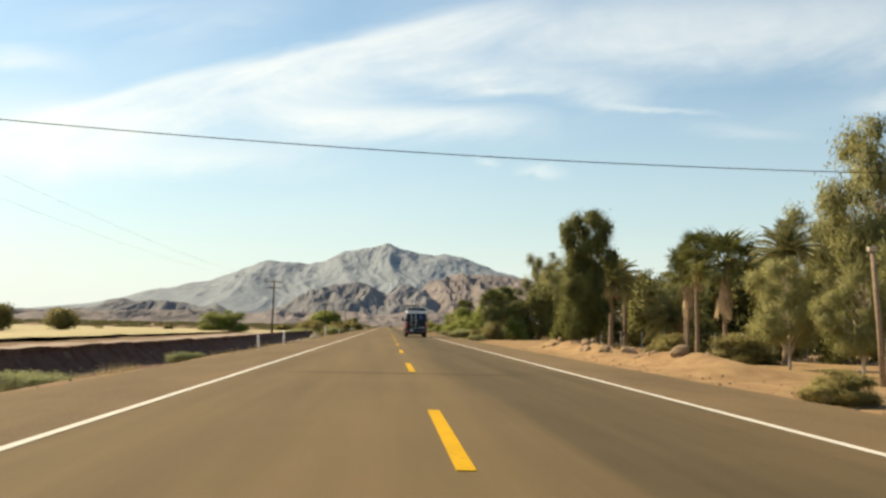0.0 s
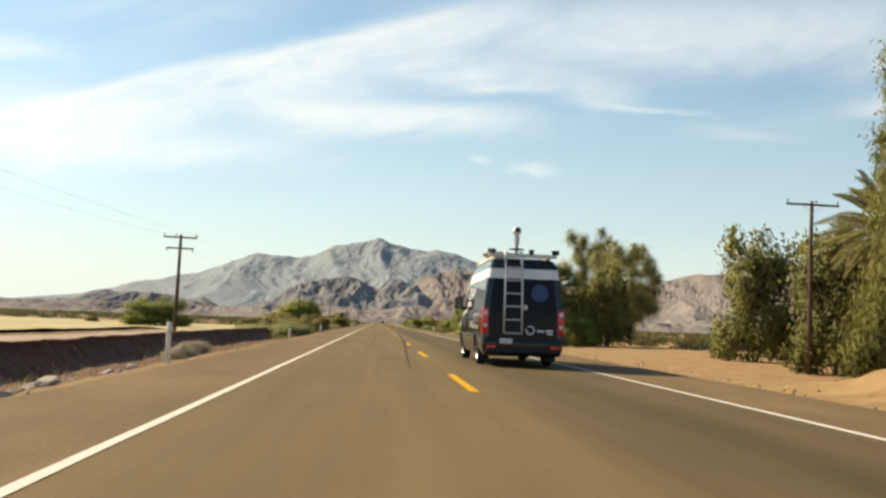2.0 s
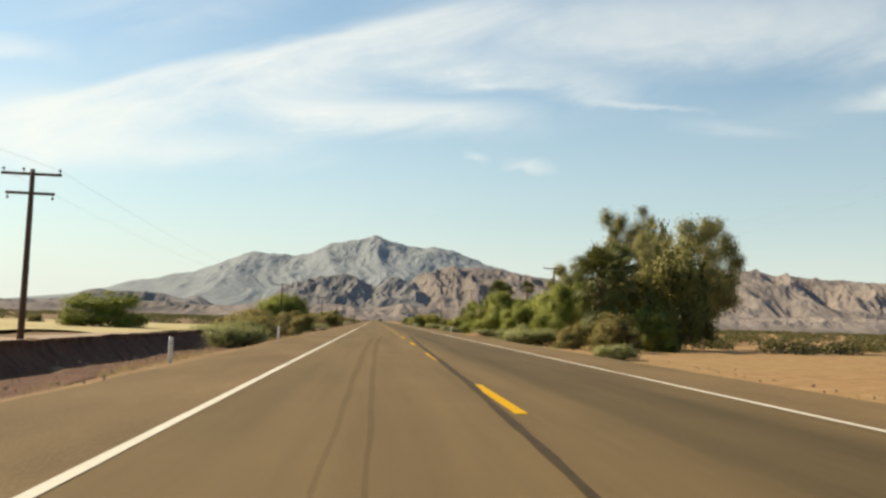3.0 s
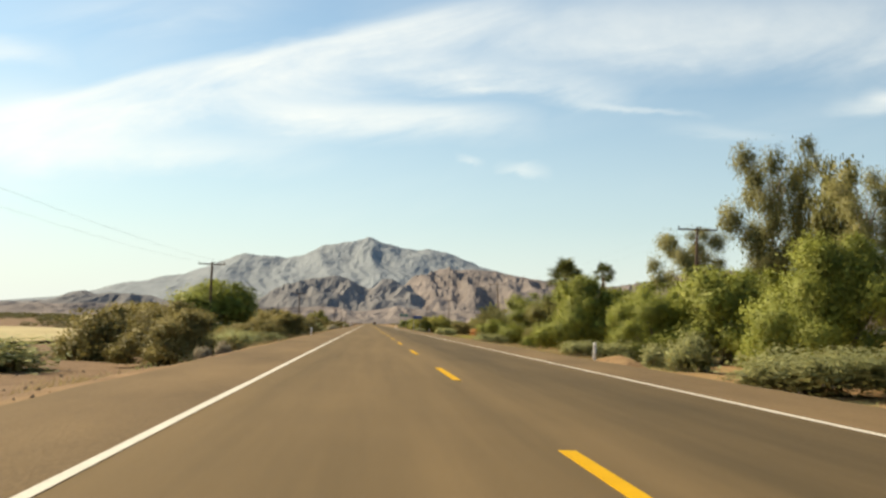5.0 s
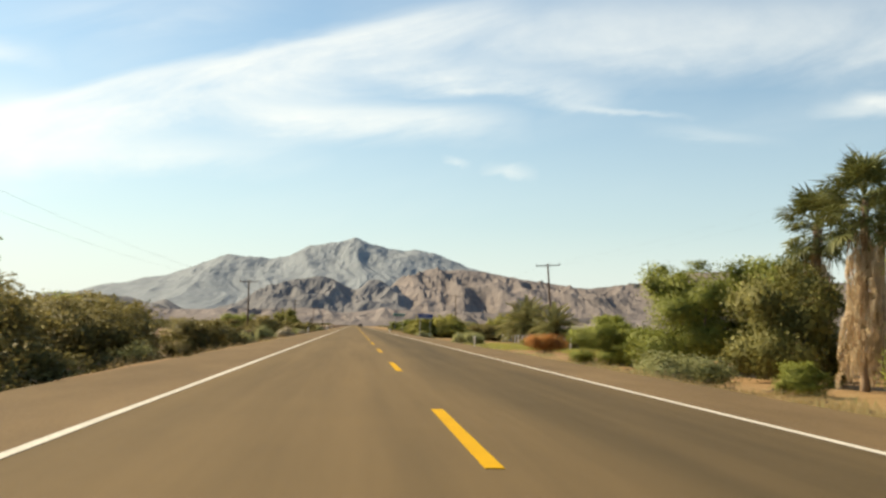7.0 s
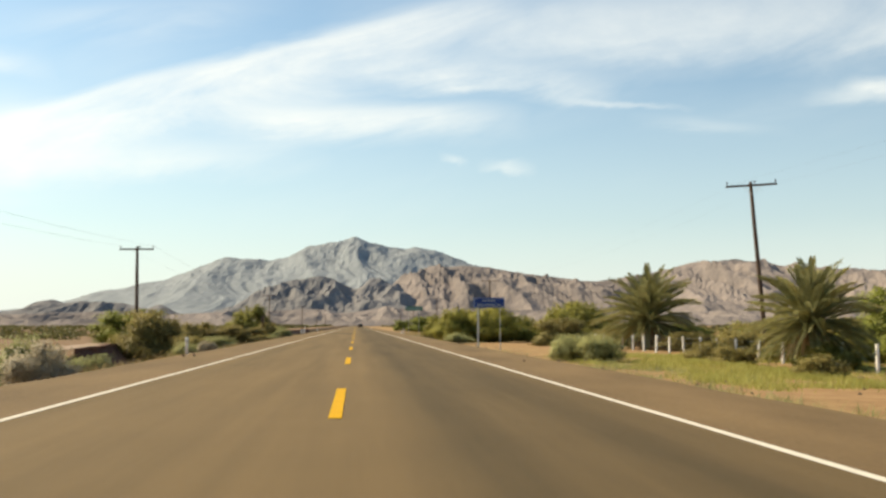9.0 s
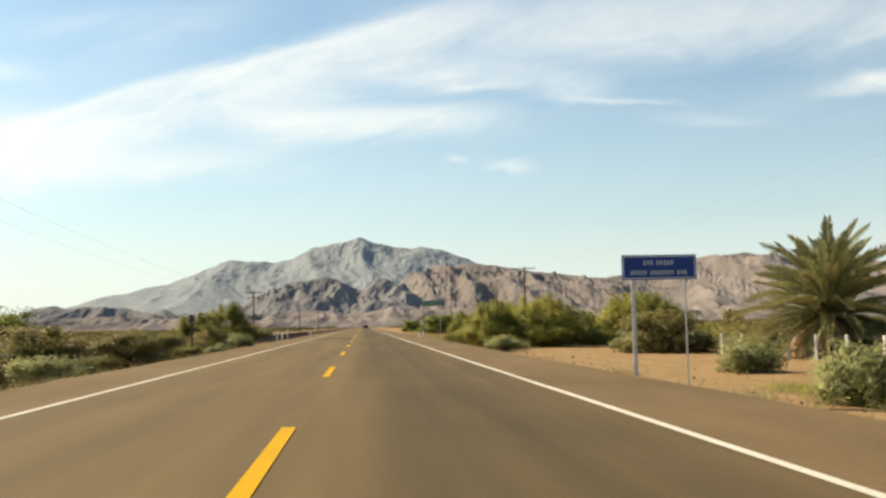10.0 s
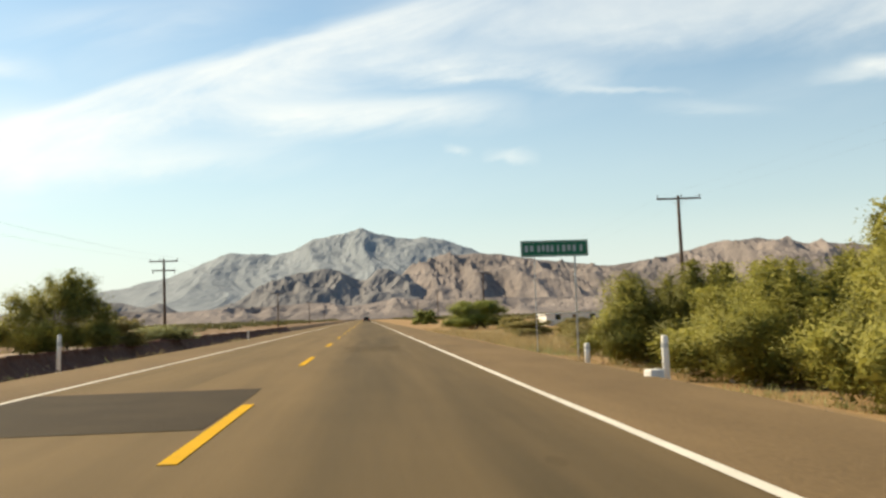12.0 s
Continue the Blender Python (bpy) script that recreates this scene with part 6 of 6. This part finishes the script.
for x, y, high, lean in ((-5.85, 60.3, 0.68, 2), (-6.0, 51.4, 0.6, -2), (-6.0, 97.5, 0.9, 0), (-6.45, 133.4, 0.62, 1), (-5.8, 153.4, 0.62, 2), (6.0, 210.9, 0.62, 1), (-5.95, 255.3, 0.6, 0), (6.4, 310.6, 0.62, 0), (-5.9, 356.6, 0.62, 0), (-6.05, 436.4, 0.6, 1), (-5.95, 440.1, 0.62, 0), (-6.6, 454.9, 1.05, 2), (-6.5, 497.0, 0.6, 0), (5.9, 442.9, 0.66, -1), (5.85, 448.2, 0.40, 0)):
    marker_post(x, y, high, lean=lean)

# a broken pale block lies at the foot of one post
z = ground_height(5.62, 442.6)
block = thing("concrete_block", 5.62, 442.6, z, "broken pale concrete block at the foot of a marker post", "block", turn=25)
part("block_body", boxed(-0.13, 0.13, -0.09, 0.09, -0.06, 0.14, bevel=0.03), WHITEWASH, block)

# white fence posts before the palms, with two strands of wire
fence_posts = [(23.9 + 0.015 * k, 364.0 + 3.5 * k) for k in range(17)]
for k, (x, y) in enumerate(fence_posts):
    z = ground_height(x, y)
    p = thing("fence_post", x, y, z, "whitewashed concrete fence post in weeds", "fence post", "white fence posts", 11.0 * k)
    p.rotation_euler.rotate_axis("X", radians(3 * math.sin(k * 2.1)))
    part("post_shaft", boxed(-0.065, 0.065, -0.065, 0.065, -0.2, 1.34, bevel=0.015), WHITEWASH, p)
for h in (0.45, 0.85, 1.2):
    run = [(x + 0.075, y, ground_height(x, y) + h) for x, y in fence_posts]
    tagged(new("fence_wire", mesh_of("fence_wire", tubed(run, 0.006, 4), WIRE)), "thin rusty fence wire between white posts", "fence wire")

# chain fence before the palm grove
grove_posts = [(33.0 - 1.3 * k, 88.0 + 3.7 * k) for k in range(10)]
for k, (x, y) in enumerate(grove_posts):
    z = ground_height(x, y)
    p = thing("fence_post", x, y, z, "thin grey steel fence post before the palm grove", "fence post", "grey fence posts")
    part("post_shaft", tubed([(0, 0, -0.2), (0, 0, 2.1), (0, 0, 2.15)], [0.045, 0.045, 0.01], 8), GALVANISED, p)
mesh_fence = bmesh.new()
for h in (0.2, 0.8, 1.4, 2.0):
    tube(mesh_fence, [(x + 0.04, y, ground_height(x, y) + h) for x, y in grove_posts], 0.006, 4)
for k in range(84):
    y = 88 + 0.4 * k
    x = 33.04 - 1.3 * (y - 88) / 3.7
    z = ground_height(x, y)
    tube(mesh_fence, [(x, y, z + 0.2), (x, y, z + 2.0)], 0.004, 3)
tagged(new("wire_fence", mesh_of("wire_fence", mesh_fence, WIRE)), "sagging wire mesh fence before the palm grove", "wire fence")


# ---- earth, stones, dry grass ----
def stone_mesh(seed, mat=STONE):
    """A broken block: a few flat faces knocked off a lump."""
    bm = bmesh.new()
    bmesh.ops.create_icosphere(bm, subdivisions=2, radius=0.5)
    rng = random.Random(seed)
    for k in range(9):
        way = Vector((rng.gauss(0, 1), rng.gauss(0, 1), rng.gauss(0, 0.8))).normalized()
        cut = 0.30 + 0.12 * rng.random()
        for v in bm.verts:
            over = v.co.dot(way) - cut
            if over > 0:
                v.co -= way * over
    for v in bm.verts:
        v.co *= 1 + 0.10 * noise.noise(v.co * 5 + Vector((seed * 3.1, 0, 0)))
    return mesh_of("stone", bm, mat)


stone_shapes = [stone_mesh(k) for k in range(5)]
rng = np.random.default_rng(11)
for k in range(46):
    y = 62 + 50 * rng.random()
    x = 16.2 + rng.normal() * 1.1
    s = 0.26 + 0.70 * rng.random() ** 3
    ob = new("boulder", stone_shapes[k % 5])
    ob.matrix_basis = Matrix.Translation((x, y, ground_height(x, y) + s * 0.10)) @ pose(0, 0, 0, 18 * rng.normal(), 14 * rng.normal(), 360 * rng.random()) @ Matrix.Diagonal((s * 1.45, s * 1.1, s * 0.95, 1))
    tagged(ob, "broken tan boulder on the earth heap", "boulder", "boulders on the heap")
for x, y, s in ((-5.0, 352.5, 0.10), (-5.25, 352.0, 0.08), (4.7, 346.5, 0.06), (7.4, 353.0, 0.12), (6.9, 398.5, 0.22), (5.7, 391.5, 0.12)):
    ob = new("stone", stone_shapes[int(y) % 4])
    ob.matrix_basis = Matrix.Translation((x, y, (0.0 if abs(x) < 5.5 else ground_height(x, y)) + s * 0.2)) @ Matrix.Diagonal((s * 1.4, s, s, 1))
    tagged(ob, "pale loose stone at the roadside", "stone", "loose stones")


# pale rubble tipped down the slope to the ditch
RUBBLE = material("pale_broken_rubble", (0.22, 0.165, 0.13), (0.52, 0.44, 0.37), scale=1.5, fine=20.0, rough=0.95, bump=0.6)
rubble_shapes = [stone_mesh(20 + k, RUBBLE) for k in range(4)]
rng = np.random.default_rng(17)
for k in range(200):
    heap = (73.5, 83.0, 91.0)[k % 3]
    y = heap + rng.normal() * 3.2
    x = -6.1 - 2.6 * rng.random()
    s = 0.06 + 0.22 * rng.random() ** 2.2
    ob = new("rubble_stone", rubble_shapes[k % 4])
    ob.matrix_basis = Matrix.Translation((x, y, ground_height(x, y) + s * 0.15)) @ pose(0, 0, 0, 18 * rng.normal(), 14 * rng.normal(), 360 * rng.random()) @ Matrix.Diagonal((s * 1.6, s * 1.2, s * 0.8, 1))
    tagged(ob, "pale broken stone on the slope to the ditch", "stone", "rubble on the ditch slope")


def scatter_gravel():
    verts, faces = [], []
    rng = np.random.default_rng(21)
    for k in range(5200):
        side = -1 if rng.random() < 0.5 else 1
        x = side * (5.35 + abs(rng.normal()) * 1.1)
        y = -10 + 500 * rng.random()
        z = ground_height(x, y)
        s = 0.012 + 0.03 * rng.random() ** 3
        b = len(verts)
        for dx, dy, dz in ((-1, -0.6, -0.4), (1, -0.7, -0.4), (0.1, 1, -0.4), (0, 0, 0.8)):
            verts.append((x + dx * s * (0.7 + 0.6 * rng.random()), y + dy * s, max(z, -0.02) + dz * s))
        faces += [(b, b + 1, b + 3), (b + 1, b + 2, b + 3), (b + 2, b, b + 3)]
    tagged(new("gravel", mesh_from("gravel", verts, faces, STONE)), "loose gravel along the edges of the shoulders", "gravel", kind="stuff")


scatter_gravel()


def tuft_field(name, spots, mat, label, blades, high, wide, seed, spread=0.16):
    """Tufts of grass or weeds: thin blades rising from each spot."""
    rng = np.random.default_rng(seed)
    spots = np.array(spots)
    base = np.repeat(spots, blades, 0)
    n = len(base)
    tall = high * (0.5 + 0.9 * rng.random(n)) * base[:, 3]
    ways = unit(np.stack([rng.normal(size=n) * 0.45, rng.normal(size=n) * 0.45, np.ones(n)], 1))
    centres = base[:, :3] + np.stack([rng.normal(size=n) * spread, rng.normal(size=n) * spread, np.zeros(n)], 1) * base[:, 3:4] + ways * (tall * 0.45)[:, None]
    ob = new(name, leaves(name, centres, ways, tall, np.full(n, wide) * base[:, 3], mat, rng, flat=1.0))
    return tagged(ob, label, "grass", kind="stuff")


def spots(count, seed, xs, ys, size=(0.6, 1.3)):
    rng = np.random.default_rng(seed)
    out = []
    while len(out) < count:
        x, y = xs[0] + (xs[1] - xs[0]) * rng.random(), ys[0] + (ys[1] - ys[0]) * rng.random()
        if noise.noise((x * 0.25, y * 0.12, seed)) > -0.05:
            out.append((x, y, ground_height(x, y), size[0] + (size[1] - size[0]) * rng.random()))
    return out


tuft_field("dry_grass", spots(1100, 31, (-9.6, -6.2), (-5, 520)) + spots(420, 32, (8.2, 12), (110, 396)) + spots(140, 37, (8.2, 12), (436, 520)) + spots(1150, 39, (7.6, 14), (240, 294), (1.0, 2.0)) + spots(330, 40, (9.0, 15), (474, 545), (1.8, 3.4)) + spots(420, 38, (9, 28), (470, 570), (1.2, 2.6)), STRAW, "dry straw-coloured grass tufts along both verges", 26, 0.24, 0.011, 5, 0.20)
tuft_field("green_weeds", spots(380, 33, (7.5, 16), (195, 385)) + spots(140, 36, (9, 16), (440, 490)) + spots(150, 34, (-10.5, -7.4), (200, 520)), SAGE_LEAF, "grey-green weeds among the shrubs", 34, 0.30, 0.022, 6, 0.26)
tuft_field("verge_weeds", spots(1300, 35, (17.5, 32), (330, 392)) + spots(520, 43, (12.6, 20), (352, 386), (0.7, 1.4)), WEED_LEAF, "low green weeds round the fence", 34, 0.24, 0.030, 7, 0.42)


def far_scrub():
    """Low desert scrub that covers the plain between road and mountains."""
    rng = np.random.default_rng(41)
    centres, ways, size = [], [], []
    for k in range(3800):
        y = 120 + 1900 * rng.random() ** 1.5
        side = 1 if rng.random() < 0.50 else -1
        near = 38 if side > 0 else 34
        if side < 0 and y < 335:
            continue
        x = side * (near + (60 + y * 0.5) * rng.random() ** 1.3)
        s = (0.7 + 1.6 * rng.random()) * (1 + y / 1500)
        z = ground_height(x, y)
        m, fine = (160, 0.20) if y < 600 else (40, 0.42)
        p = unit(rng.normal(size=(m, 3))) * (rng.random(m) ** 0.4)[:, None] * np.array([s, s, s * 0.62])
        p[:, 2] = np.abs(p[:, 2])
        centres.append(p + np.array([x, y, z]))
        ways.append(unit(rng.normal(size=(m, 3)) + np.array([0, 0, 0.4])))
        size.append(np.full(m, s * fine))
    c, w, s = np.concatenate(centres), np.concatenate(ways), np.concatenate(size)
    tagged(new("desert_scrub", leaves("desert_scrub", c, w, s, s * 0.6, FAR_LEAF, rng)), "low olive desert scrub scattered over the plain", "scrub", kind="stuff")


FAR_LEAF = leaf_material("far_scrub_leaf", (0.085, 0.085, 0.028), (0.21, 0.185, 0.075))
far_scrub()


# ---- far things ----
def far_car(x, y):
    car = thing("car", x, y, 0, "small dark car far ahead on the highway", "car")
    bm = bmesh.new()
    for y0, y1, z0, z1, w in ((-2.1, 2.1, 0.35, 0.90, 0.88), (-1.7, 0.9, 0.88, 1.42, 0.74)):
        box(bm, -w, w, y0, y1, z0, z1, bevel=0.12)
    part("body", bm, NAVY, car)
    part("rear_window", boxed(-0.6, 0.6, -1.72, -1.69, 0.98, 1.32), DARK_GLASS, car)
    for s in (-1, 1):
        part("tail_lamp", boxed(*sorted((s * 0.58, s * 0.84)), -2.12, -2.08, 0.66, 0.80), RED_LENS, car)
        for wy in (-1.3, 1.3):
            w = hang("wheel", wheel_tyre, car)
            w.matrix_basis = Matrix.Translation((s * 0.76, wy, 0.32)) @ Matrix.Diagonal((0.9, 0.91, 0.91, 1))


far_car(1.7, 700.0)


def shed(x, y, wide, deep, high, label):
    z = ground_height(x, y)
    house = thing("shed", x, y, z, label, "building", turn=4)
    part("wall", boxed(-wide / 2, wide / 2, -deep / 2, deep / 2, -0.3, high), WHITEWASH, house)
    part("roof", boxed(-wide / 2 - 0.3, wide / 2 + 0.3, -deep / 2 - 0.3, deep / 2 + 0.3, high, high + 0.18, bevel=0.03), SIGN_WHITE, house)
    part("door", boxed(-0.5, 0.5, -deep / 2 - 0.03, -deep / 2 + 0.01, 0, 2.05), BARK, house)
    for wx in (-wide * 0.3, wide * 0.3):
        part("window", boxed(wx - 0.5, wx + 0.5, -deep / 2 - 0.02, -deep / 2 + 0.01, 1.0, 2.0), DARK_GLASS, house)


shed(36.4, 600, 10, 6, 1.9, "long low white building far off behind scrub")
